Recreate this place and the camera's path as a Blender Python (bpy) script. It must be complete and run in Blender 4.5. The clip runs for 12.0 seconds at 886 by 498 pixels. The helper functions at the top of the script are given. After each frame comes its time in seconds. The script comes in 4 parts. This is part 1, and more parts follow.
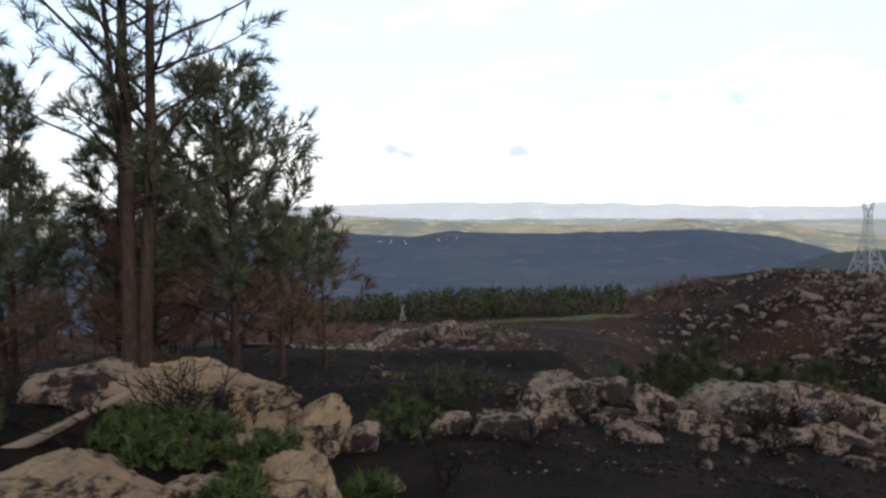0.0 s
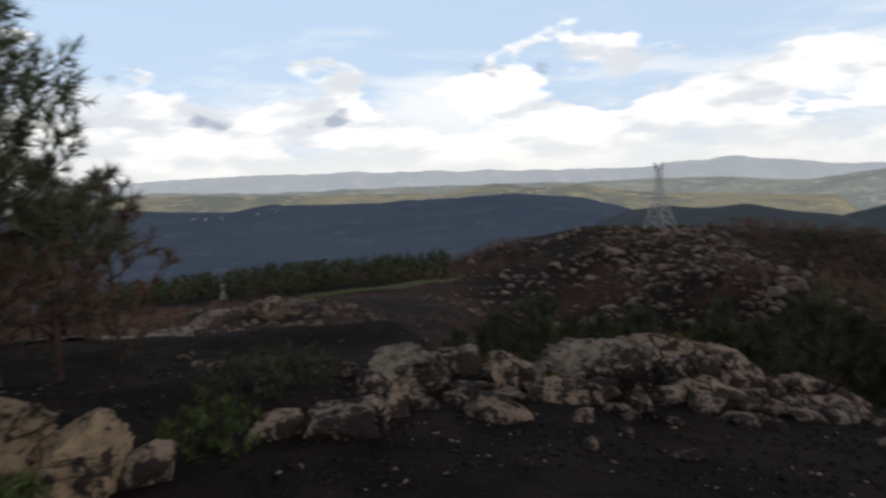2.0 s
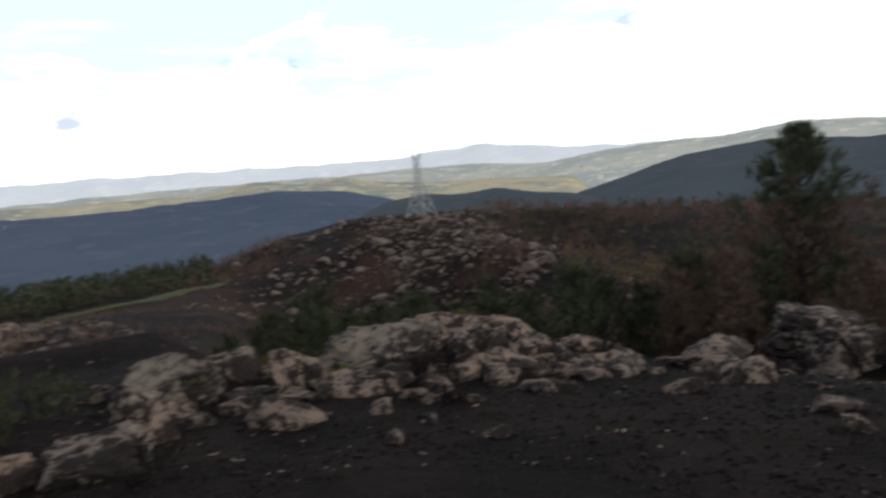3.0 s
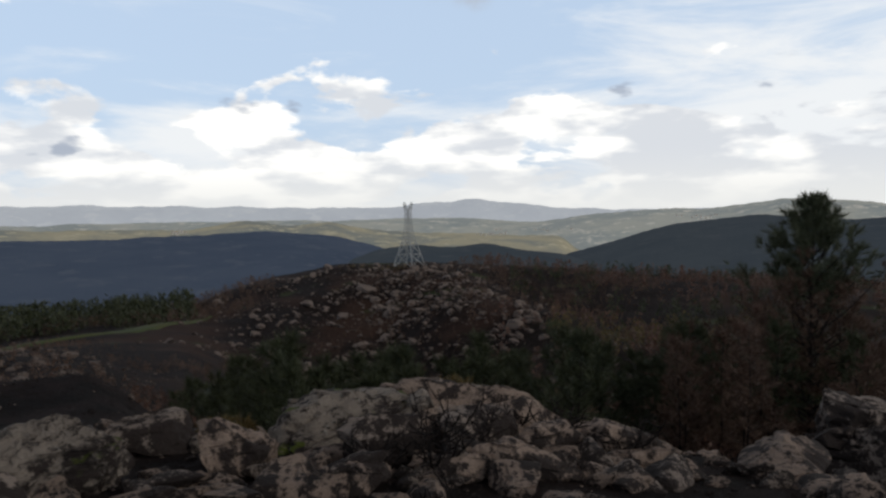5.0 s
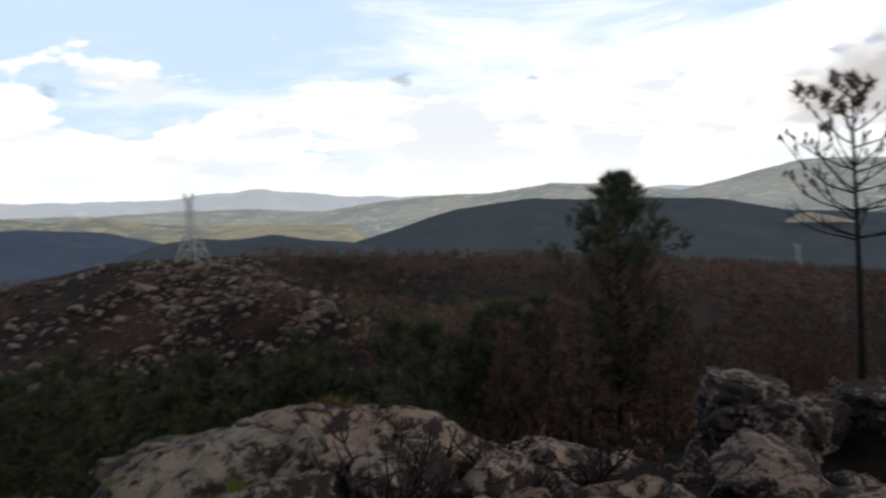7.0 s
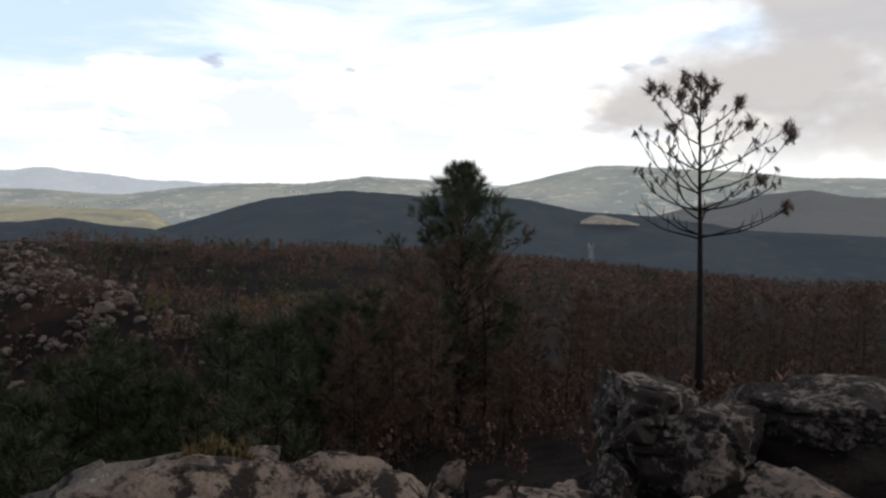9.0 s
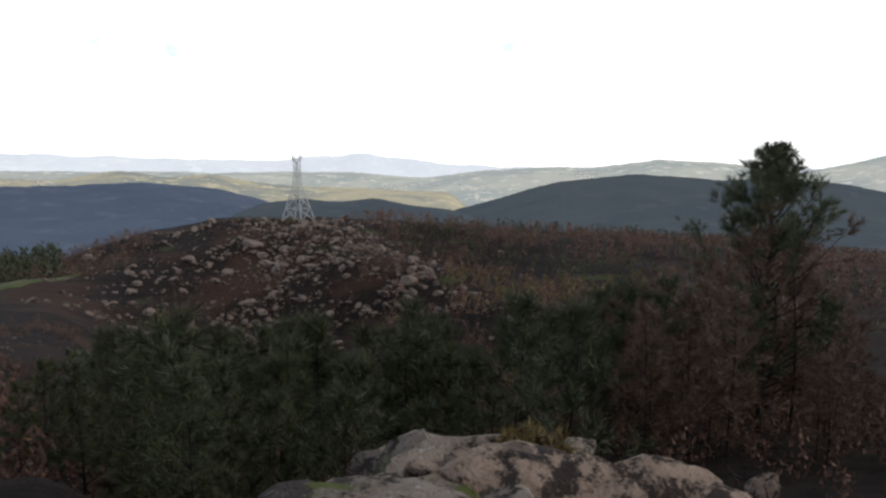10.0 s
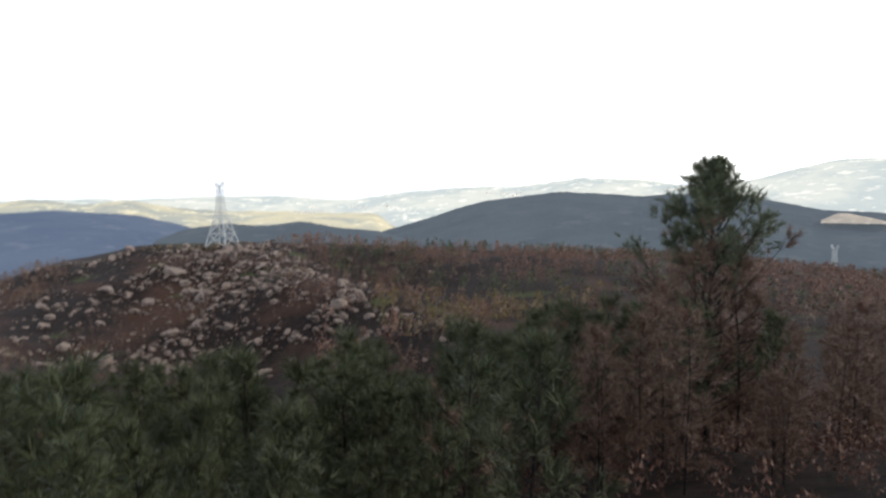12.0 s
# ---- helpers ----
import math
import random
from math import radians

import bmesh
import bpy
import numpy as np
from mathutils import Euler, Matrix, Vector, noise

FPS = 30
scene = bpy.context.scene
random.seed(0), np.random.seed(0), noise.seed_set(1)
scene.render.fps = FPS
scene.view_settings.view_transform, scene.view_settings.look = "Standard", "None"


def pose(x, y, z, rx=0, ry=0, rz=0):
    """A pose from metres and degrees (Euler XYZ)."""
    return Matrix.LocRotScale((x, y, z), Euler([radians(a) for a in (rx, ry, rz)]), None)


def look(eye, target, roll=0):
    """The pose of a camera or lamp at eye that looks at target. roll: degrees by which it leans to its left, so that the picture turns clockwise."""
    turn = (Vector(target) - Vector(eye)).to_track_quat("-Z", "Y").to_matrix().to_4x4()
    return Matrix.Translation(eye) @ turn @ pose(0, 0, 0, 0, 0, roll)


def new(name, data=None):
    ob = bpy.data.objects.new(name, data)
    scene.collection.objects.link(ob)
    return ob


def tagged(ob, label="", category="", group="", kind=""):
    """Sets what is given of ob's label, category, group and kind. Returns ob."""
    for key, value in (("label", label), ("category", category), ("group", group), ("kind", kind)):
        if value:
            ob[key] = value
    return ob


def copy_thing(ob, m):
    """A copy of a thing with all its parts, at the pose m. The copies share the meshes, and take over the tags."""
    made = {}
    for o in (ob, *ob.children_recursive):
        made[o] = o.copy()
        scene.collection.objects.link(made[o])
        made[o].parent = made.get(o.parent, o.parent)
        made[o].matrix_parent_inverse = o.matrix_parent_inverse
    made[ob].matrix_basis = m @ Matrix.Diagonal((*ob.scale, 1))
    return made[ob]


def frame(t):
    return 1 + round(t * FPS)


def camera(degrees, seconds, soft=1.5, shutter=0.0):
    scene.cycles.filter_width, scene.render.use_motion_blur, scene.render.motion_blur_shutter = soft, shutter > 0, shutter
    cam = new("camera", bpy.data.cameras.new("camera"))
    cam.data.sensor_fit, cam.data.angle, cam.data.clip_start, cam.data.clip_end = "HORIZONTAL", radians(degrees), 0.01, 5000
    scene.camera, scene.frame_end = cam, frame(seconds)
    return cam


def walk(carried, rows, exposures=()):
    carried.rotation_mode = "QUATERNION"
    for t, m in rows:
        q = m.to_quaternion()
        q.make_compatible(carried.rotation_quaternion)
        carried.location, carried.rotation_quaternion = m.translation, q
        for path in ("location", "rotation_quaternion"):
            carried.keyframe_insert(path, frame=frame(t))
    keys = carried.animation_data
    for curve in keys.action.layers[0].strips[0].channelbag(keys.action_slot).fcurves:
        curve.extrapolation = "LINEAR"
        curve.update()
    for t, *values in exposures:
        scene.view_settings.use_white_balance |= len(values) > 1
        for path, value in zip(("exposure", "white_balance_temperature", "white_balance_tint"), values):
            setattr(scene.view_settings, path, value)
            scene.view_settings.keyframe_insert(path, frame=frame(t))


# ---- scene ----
cam = camera(61.9, 12.0, 2.4, 0.5)
PATH = [
    (0, (-0.171, -1.921, 2.327), (-0.168, 0.075, 2.205), -0.9),
    (0.5, (-0.118, -1.554, 2.283), (-0.078, 0.444, 2.198), 2.3),
    (1, (-0.144, -1.082, 2.23), (-0.039, 0.914, 2.176), -0.5),
    (1.5, (-0.13, -0.608, 2.13), (0.118, 1.372, 1.993), -2.4),
    (2, (-0.101, -0.257, 2.033), (0.37, 1.675, 1.817), -2.7),
    (2.5, (-0.144, 0.244, 1.942), (0.641, 2.069, 1.714), -6.9),
    (3, (0.065, 0.451, 1.817), (1.104, 2.138, 1.544), -5.4),
    (3.2, (0.174, 0.605, 1.824), (1.297, 2.24, 1.568), -4.9),
    (4.8, (0.925, 2.022, 1.577), (2.032, 3.683, 1.458), -3.1),
    (5, (0.986, 2.18, 1.531), (2.069, 3.856, 1.396), -1.2),
    (5.5, (1.147, 2.688, 1.52), (2.35, 4.277, 1.351), -2.3),
    (6, (1.315, 3.268, 1.436), (2.609, 4.78, 1.24), -5.5),
    (6.5, (1.398, 3.754, 1.38), (2.71, 5.247, 1.155), -2.3),
    (7, (1.545, 4.344, 1.321), (3.051, 5.647, 1.139), -2.3),
    (7.5, (1.79, 4.85, 1.252), (3.425, 5.983, 1.053), -3.1),
    (7.7, (1.92, 5.052, 1.224), (3.59, 6.131, 1.005), -0.9),
    (9.5, (2.525, 6.442, 1.052), (4.318, 7.304, 0.844), 0.2),
    (10, (2.5, 6.528, 1.074), (3.815, 8.013, 0.816), 0.1),
    (10.5, (2.691, 6.784, 0.98), (4.068, 8.201, 0.67), -0.6),
    (11, (2.97, 6.989, 0.966), (4.431, 8.328, 0.692), -0.8),
    (11.5, (3.124, 7.299, 0.95), (4.541, 8.683, 0.669), 1.5),
    (12, (3.241, 7.674, 1.015), (4.698, 9.029, 0.811), -0.9),
]
EXPOSURE = [(0, 0.5), (0.5, 0.4), (1.0, 0.0), (1.5, -0.25), (2.5, -0.2), (2.8, 0.2), (3.0, 0.4), (3.2, 0.45), (4.8, -0.35), (5.5, -0.35), (6.5, -0.1), (7.5, 0.0),
            (9.5, 0.1), (10.0, 0.65), (10.5, 1.05), (11.5, 1.6), (12.0, 1.5)]
walk(cam, [(t, look(e, a, r)) for t, e, a, r in PATH], EXPOSURE)

# ---------------------------------------------------------------- sky, sun
SUN_AZ, SUN_EL = 150.0, 32.0


def sky_world():
    w = bpy.data.worlds.new("sky")
    w.use_nodes = True
    scene.world = w
    nt = w.node_tree
    nt.nodes.clear()
    N, L = nt.nodes.new, nt.links.new

    def mth(op, a, b=0.0, c=None):
        n = N("ShaderNodeMath")
        n.operation = op
        for i, v in enumerate((a, b) if c is None else (a, b, c)):
            if isinstance(v, (int, float)):
                n.inputs[i].default_value = v
            else:
                L(v, n.inputs[i])
        return n.outputs[0]

    def ramp(v, lo, hi, a=0.0, b=1.0):
        n = N("ShaderNodeMapRange")
        n.interpolation_type = "SMOOTHSTEP"
        L(v, n.inputs[0])
        for i, q in enumerate((lo, hi, a, b)):
            n.inputs[1 + i].default_value = q
        return n.outputs[0]

    def mix(f, a, b):
        n = N("ShaderNodeMix")
        n.data_type = "RGBA"
        if isinstance(f, float):
            n.inputs[0].default_value = f
        else:
            L(f, n.inputs[0])
        for s, v in ((n.inputs[6], a), (n.inputs[7], b)):
            if isinstance(v, tuple):
                s.default_value = (*v, 1)
            else:
                L(v, s)
        return n.outputs[2]

    def cloudy(scale, detail, rough, loc, sz, warp=0.0):
        mp = N("ShaderNodeMapping")
        mp.inputs["Location"].default_value = loc
        mp.inputs["Scale"].default_value = (1, 1, sz)
        L(tc.outputs["Generated"], mp.inputs[0])
        n = N("ShaderNodeTexNoise")
        n.inputs["Scale"].default_value, n.inputs["Detail"].default_value = scale, detail
        n.inputs["Roughness"].default_value, n.inputs["Distortion"].default_value = rough, warp
        L(mp.outputs[0], n.inputs["Vector"])
        return n.outputs[0]

    tc = N("ShaderNodeTexCoord")
    sep = N("ShaderNodeSeparateXYZ")
    L(tc.outputs["Generated"], sep.inputs[0])
    z = sep.outputs[2]
    sky = N("ShaderNodeTexSky")
    sky.sky_type, sky.sun_disc = "NISHITA", False
    sky.sun_elevation, sky.sun_rotation = radians(SUN_EL), radians(SUN_AZ)
    sky.dust_density, sky.air_density = 2.0, 1.0
    col = mix(0.75, sky.outputs[0], (8.0, 10.0, 12.8))
    # thin high veil, then heaped clouds low over the horizon, then small grey rags
    veil = ramp(mth("ADD", cloudy(2.8, 7, 0.6, (3.1, 0.7, 0), 4.5, 0.5), mth("ADD", ramp(z, 0.06, 0.21, 0.14, -0.09), ramp(sep.outputs[0], 0.5, 0.9, 0.0, 0.2))), 0.46, 0.72)
    col = mix(mth("MULTIPLY", veil, 0.9), col, (11.6, 11.8, 11.9))
    heaps = cloudy(7.5, 8, 0.52, (0.4, 2.1, 0.3), 2.6, 0.3)
    heap = ramp(mth("ADD", heaps, ramp(z, 0.02, 0.19, 0.13, -0.15)), 0.49, 0.56)
    shade = ramp(cloudy(9.0, 6, 0.5, (0.4, 2.1, 0.36), 3.2), 0.42, 0.62)
    col = mix(heap, col, mix(shade, (9.0, 9.4, 10.0), (14.5, 14.3, 13.8)))
    rags = ramp(mth("ADD", cloudy(9.0, 4, 0.5, (5.2, 1.3, 2.0), 2.2), mth("ADD", ramp(z, 0.03, 0.07, -0.3, 0.0), ramp(z, 0.13, 0.2, 0.0, -0.3))), 0.625, 0.70)
    col = mix(mth("MULTIPLY", rags, 0.8), col, (4.6, 5.3, 6.6))
    dark = ramp(mth("ADD", cloudy(2.4, 6, 0.55, (1.9, 0.3, 1.0), 1.6), mth("ADD", ramp(z, 0.15, 0.36, -0.25, 0.10), ramp(sep.outputs[0], 0.92, 0.985, 0.0, 0.33))), 0.53, 0.66)
    col = mix(mth("MULTIPLY", dark, 0.85), col, (5.7, 5.3, 5.15))
    # the heavy cloud deck that closes the sky overhead
    deck = ramp(mth("ADD", z, mth("MULTIPLY", cloudy(1.7, 5, 0.55, (7.7, 3.0, 1.0), 1.0), 0.22)), 0.44, 0.62)
    col = mix(deck, col, (1.7, 1.75, 1.95))
    # bright haze close to the horizon
    col = mix(ramp(z, -0.02, 0.07, 0.9, 0.0), col, (10.5, 10.6, 10.4))
    bg = N("ShaderNodeBackground")
    bg.inputs[1].default_value = 0.1
    L(col, bg.inputs[0])
    out = N("ShaderNodeOutputWorld")
    L(bg.outputs[0], out.inputs[0])


sky_world()
sun = new("sun", bpy.data.lights.new("sun", "SUN"))
sun.data.energy, sun.data.angle, sun.data.color = 0.7, radians(12), (1.0, 0.93, 0.82)
sun.matrix_world = look((100 * math.sin(radians(SUN_AZ)), 100 * math.cos(radians(SUN_AZ)), 100 * math.tan(radians(SUN_EL))), (0, 0, 0))


# ---------------------------------------------------------------- materials
class Mat:
    """A node material with a principled shader and a few short hands."""

    def __init__(self, name, rough=0.9, spec=0.2):
        self.m = bpy.data.materials.new(name)
        self.m.use_nodes = True
        self.nt = self.m.node_tree
        self.b = self.nt.nodes["Principled BSDF"]
        self.b.inputs["Roughness"].default_value = rough
        self.b.inputs["Specular IOR Level"].default_value = spec
        self.pos = self.nt.nodes.new("ShaderNodeTexCoord").outputs["Object"]

    def link(self, a, b):
        self.nt.links.new(a, b)

    def noise(self, scale, detail=4, rough=0.55, stretch=None):
        n = self.nt.nodes.new("ShaderNodeTexNoise")
        n.inputs["Scale"].default_value, n.inputs["Detail"].default_value, n.inputs["Roughness"].default_value = scale, detail, rough
        src = self.pos
        if stretch:
            mp = self.nt.nodes.new("ShaderNodeMapping")
            mp.inputs["Scale"].default_value = stretch
            self.link(src, mp.inputs[0])
            src = mp.outputs[0]
        self.link(src, n.inputs["Vector"])
        return n.outputs[0]

    def cracks(self, scale, lo=0.0, hi=0.05):
        n = self.nt.nodes.new("ShaderNodeTexVoronoi")
        n.feature = "DISTANCE_TO_EDGE"
        n.inputs["Scale"].default_value = scale
        self.link(self.pos, n.inputs["Vector"])
        return self.step(n.outputs[0], lo, hi)

    def step(self, v, lo, hi, a=0.0, b=1.0):
        n = self.nt.nodes.new("ShaderNodeMapRange")
        n.interpolation_type = "SMOOTHSTEP"
        self.link(v, n.inputs[0])
        for i, q in enumerate((lo, hi, a, b)):
            n.inputs[1 + i].default_value = q
        return n.outputs[0]

    def math(self, op, a, b):
        n = self.nt.nodes.new("ShaderNodeMath")
        n.operation = op
        for i, v in enumerate((a, b)):
            if isinstance(v, (int, float)):
                n.inputs[i].default_value = v
            else:
                self.link(v, n.inputs[i])
        return n.outputs[0]

    def mix(self, f, a, b):
        n = self.nt.nodes.new("ShaderNodeMix")
        n.data_type = "RGBA"
        if isinstance(f, (int, float)):
            n.inputs[0].default_value = f
        else:
            self.link(f, n.inputs[0])
        for s, v in ((n.inputs[6], a), (n.inputs[7], b)):
            if isinstance(v, tuple):
                s.default_value = (*v, 1)
            else:
                self.link(v, s)
        return n.outputs[2]

    def random(self):
        return self.nt.nodes.new("ShaderNodeObjectInfo").outputs["Random"]

    def island(self):
        return self.nt.nodes.new("ShaderNodeNewGeometry").outputs["Random Per Island"]

    def up(self):
        n = self.nt.nodes.new("ShaderNodeSeparateXYZ")
        self.link(self.nt.nodes.new("ShaderNodeNewGeometry").outputs["Normal"], n.inputs[0])
        return n.outputs[2]

    def done(self, color, bump=None, strength=0.5, distance=0.05, glow=None):
        self.link(color, self.b.inputs["Base Color"])
        if bump is not None:
            n = self.nt.nodes.new("ShaderNodeBump")
            n.inputs["Strength"].default_value, n.inputs["Distance"].default_value = strength, distance
            self.link(bump, n.inputs["Height"])
            self.link(n.outputs[0], self.b.inputs["Normal"])
        # emission stands in for airlight over the far hills
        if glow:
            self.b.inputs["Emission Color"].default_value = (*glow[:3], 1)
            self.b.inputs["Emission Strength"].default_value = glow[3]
        return self.m


def soil_material():
    m = Mat("burnt_soil", 0.95, 0.1)
    c = m.mix(m.step(m.noise(0.9, 6), 0.4, 0.65), (0.011, 0.008, 0.007), (0.027, 0.018, 0.016))
    c = m.mix(m.step(m.noise(0.035, 5), 0.48, 0.62), c, (0.050, 0.028, 0.020))
    c = m.mix(m.step(m.noise(0.05, 6, 0.6, (1, 1, 1.7)), 0.60, 0.68), c, (0.045, 0.052, 0.022))
    c = m.mix(m.math("MULTIPLY", m.step(m.noise(26, 3), 0.66, 0.72), 0.5), c, (0.20, 0.16, 0.14))
    h = m.math("ADD", m.noise(3.0, 8, 0.65), m.math("MULTIPLY", m.noise(40, 4), 0.3))
    return m.done(c, h, 1.0, 0.14)


def rock_material(name, tone, burnt, moss=0.0, lichen=0.35, scale=1.0):
    m = Mat(name, 0.88, 0.25)
    a, b = tone
    c = m.mix(m.step(m.noise(2.2 * scale, 6, 0.62), 0.35, 0.68), a, b)
    c = m.mix(m.math("MULTIPLY", m.random(), 0.35), c, tuple(0.6 * v for v in a))
    c = m.mix(m.math("MULTIPLY", m.step(m.noise(38 * scale, 3), 0.55, 0.7), 0.55), c, tuple(0.35 * v for v in a))
    c = m.mix(m.math("MULTIPLY", m.step(m.noise(9 * scale, 5, 0.6), 0.60, 0.66), lichen), c, (0.62, 0.60, 0.55))
    c = m.mix(m.step(m.math("ADD", m.math("MULTIPLY", m.noise(1.7 * scale, 6, 0.68), 0.5), m.math("MULTIPLY", m.noise(9.0 * scale, 8, 0.75), 0.5)), 0.61 - 0.14 * burnt, 0.665 - 0.14 * burnt), c, (0.036, 0.027, 0.024))
    seam = m.noise(1.6 * scale, 5, 0.6, (0.7, 0.7, 5.0))
    c = m.mix(m.math("MULTIPLY", m.step(seam, 0.40, 0.33), 0.75), c, (0.035, 0.026, 0.022))
    if moss:
        w = m.math("MULTIPLY", m.step(m.noise(2.4, 5), 0.66 - 0.08 * moss, 0.72 - 0.08 * moss), m.step(m.up(), 0.5, 0.85))
        c = m.mix(w, c, (0.085, 0.105, 0.018))
    h = m.math("ADD", m.math("MULTIPLY", m.noise(5 * scale, 8, 0.65), 1.0), m.math("MULTIPLY", m.step(seam, 0.33, 0.42), 0.6))
    h = m.math("ADD", h, m.math("MULTIPLY", m.noise(45 * scale, 4), 0.2))
    return m.done(c, h, 1.0, 0.09 / scale)


def leaf_material(name, a, b, gloss=0.6):
    m = Mat(name, gloss, 0.25)
    c = m.mix(m.island(), a, b)
    c = m.mix(m.math("MULTIPLY", m.random(), 0.4), c, tuple(0.6 * v for v in a))
    m.b.inputs["Subsurface Weight"].default_value = 0.0
    return m.done(c)


def bark_material(name, a, b):
    m = Mat(name, 0.95, 0.1)
    n = m.noise(7, 6, 0.65, (3, 3, 0.6))
    return m.done(m.mix(m.step(n, 0.35, 0.65), a, b), n, 0.9, 0.03)


# Far land: haze, sun and cloud shade put into base colour and emission.
def hazy_land_material(name, a, b, c3, glow, scale=0.004):
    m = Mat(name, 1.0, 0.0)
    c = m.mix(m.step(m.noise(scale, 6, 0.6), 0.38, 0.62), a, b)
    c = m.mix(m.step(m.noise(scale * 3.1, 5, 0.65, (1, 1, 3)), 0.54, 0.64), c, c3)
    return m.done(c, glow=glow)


def plain_material(name, a, b, rough=0.7, metal=0.0, scale=6.0):
    m = Mat(name, rough, 0.4)
    m.b.inputs["Metallic"].default_value = metal
    return m.done(m.mix(m.step(m.noise(scale, 5), 0.35, 0.65), a, b))


SOIL = soil_material()
GRANITE = rock_material("granite", ((0.38, 0.285, 0.225), (0.20, 0.15, 0.125)), 1.0)
WARM = rock_material("warm_granite", ((0.40, 0.29, 0.185), (0.27, 0.205, 0.145)), 0.68, 0.0, 0.5)
DOME = rock_material("lichened_granite", ((0.31, 0.26, 0.215), (0.16, 0.135, 0.115)), 0.9, 0.8, 0.8)
SCORCHED = rock_material("scorched_granite", ((0.32, 0.26, 0.22), (0.17, 0.135, 0.12)), 1.2)
FAR_ROCK = rock_material("hill_granite", ((0.23, 0.18, 0.15), (0.13, 0.10, 0.09)), 0.8, 0.0, 0.2, 0.25)
GREEN = leaf_material("pine_needles", (0.135, 0.145, 0.085), (0.060, 0.078, 0.046))
DARKGREEN = leaf_material("dark_needles", (0.070, 0.078, 0.036), (0.032, 0.042, 0.021))
BROWN = leaf_material("scorched_needles", (0.165, 0.100, 0.068), (0.095, 0.062, 0.048))
RUSSET = leaf_material("russet_leaves", (0.19, 0.100, 0.070), (0.110, 0.066, 0.052))
OCHRE = leaf_material("ochre_leaves", (0.20, 0.135, 0.050), (0.095, 0.085, 0.036))
FRESH = leaf_material("fresh_leaves", (0.085, 0.115, 0.034), (0.040, 0.066, 0.022))
BARK = bark_material("pine_bark", (0.035, 0.025, 0.021), (0.075, 0.050, 0.040))
CHAR = bark_material("charred_bark", (0.012, 0.010, 0.010), (0.035, 0.028, 0.026))
STEEL = plain_material("galvanised_steel", (0.36, 0.37, 0.36), (0.44, 0.44, 0.42), 0.55, 0.2)
TRACK = plain_material("dirt_track", (0.24, 0.20, 0.15), (0.16, 0.13, 0.10), 0.95, 0, 0.8)
TURF = plain_material("rough_turf", (0.060, 0.080, 0.026), (0.085, 0.090, 0.034), 0.95, 0, 0.12)
HOUSE = plain_material("pale_walls", (0.75, 0.72, 0.66), (0.62, 0.58, 0.52), 0.8)
TILES = plain_material("red_tiles", (0.36, 0.16, 0.10), (0.28, 0.13, 0.09), 0.8)

# ---------------------------------------------------------------- land shape
def fade(a):
    return a * a * (3 - 2 * a)


def lattice(ix, iy, seed):
    n = (ix.astype(np.int64) * 374761393 + iy.astype(np.int64) * 668265263 + seed * 974634777) & 0x7FFFFFFF
    n = ((n ^ (n >> 13)) * 1274126177) & 0x7FFFFFFF
    return ((n ^ (n >> 16)) & 0xFFFF) / 65535.0


def bumps(x, y, size, seed=0, octaves=4):
    """Layered value noise, about -1 to 1."""
    x, y = np.asarray(x, float) / size, np.asarray(y, float) / size
    total, amp = 0.0, 0.5
    for k in range(octaves):
        ix, iy = np.floor(x), np.floor(y)
        u, v = fade(x - ix), fade(y - iy)
        a, b = lattice(ix, iy, seed + k), lattice(ix + 1, iy, seed + k)
        c, d = lattice(ix, iy + 1, seed + k), lattice(ix + 1, iy + 1, seed + k)
        total = total + amp * 2 * ((a + (b - a) * u) * (1 - v) + (c + (d - c) * u) * v - 0.5)
        x, y, amp = x * 2.03, y * 2.03, amp * 0.5
    return total


REACH = (12, 14, 25, 33, 42, 60, 85, 110, 170, 235, 300, 350, 450, 1000, 2000)
PROFILES = {
    -25: (-1.0, -1.3, -3.0, -4.5, -6.0, -9.5, -13.5, -18.0, -28, -38, -47, -54, -70, -150, -190),
    4: (-1.0, -1.6, -4.4, -6.4, -8.0, -10.6, -13.0, -18.5, -27.5, -33.5, -40, -48, -65, -150, -190),
    12: (-2.2, -3.5, -7.4, -9.2, -11.5, -15.0, -18.0, -22.0, -29.0, -33.0, -38, -45, -62, -150, -190),
    21: (-3.6, -5.4, -10.2, -11.8, -14.6, -21, -28, -34, -38, -33, -27.5, -31, -58, -150, -190),
    25: (-3.8, -5.6, -10.6, -12.5, -15.5, -24, -32, -38, -42, -36, -24.5, -28, -57, -150, -190),
    30: (-3.8, -5.6, -10.6, -13, -16, -26, -34, -40, -45, -39.5, -28, -29, -57, -150, -190),
    60: (-2.7, -3.4, -7.5, -10, -13, -17, -22, -27, -31, -33, -35, -37, -49, -150, -190),
    85: (-1.9, -2.2, -5.2, -8.5, -10.5, -14, -16.5, -19, -27, -35, -43, -49, -60, -150, -190),
    140: (-1.0, -1.0, -1.5, -2.0, -3.0, -4, -6, -8, -12, -16, -20, -30, -40, -120, -190),
    335: (-1.0, -1.3, -3.0, -4.5, -6.0, -9.5, -13.5, -18.0, -28, -38, -47, -54, -70, -150, -190),
}


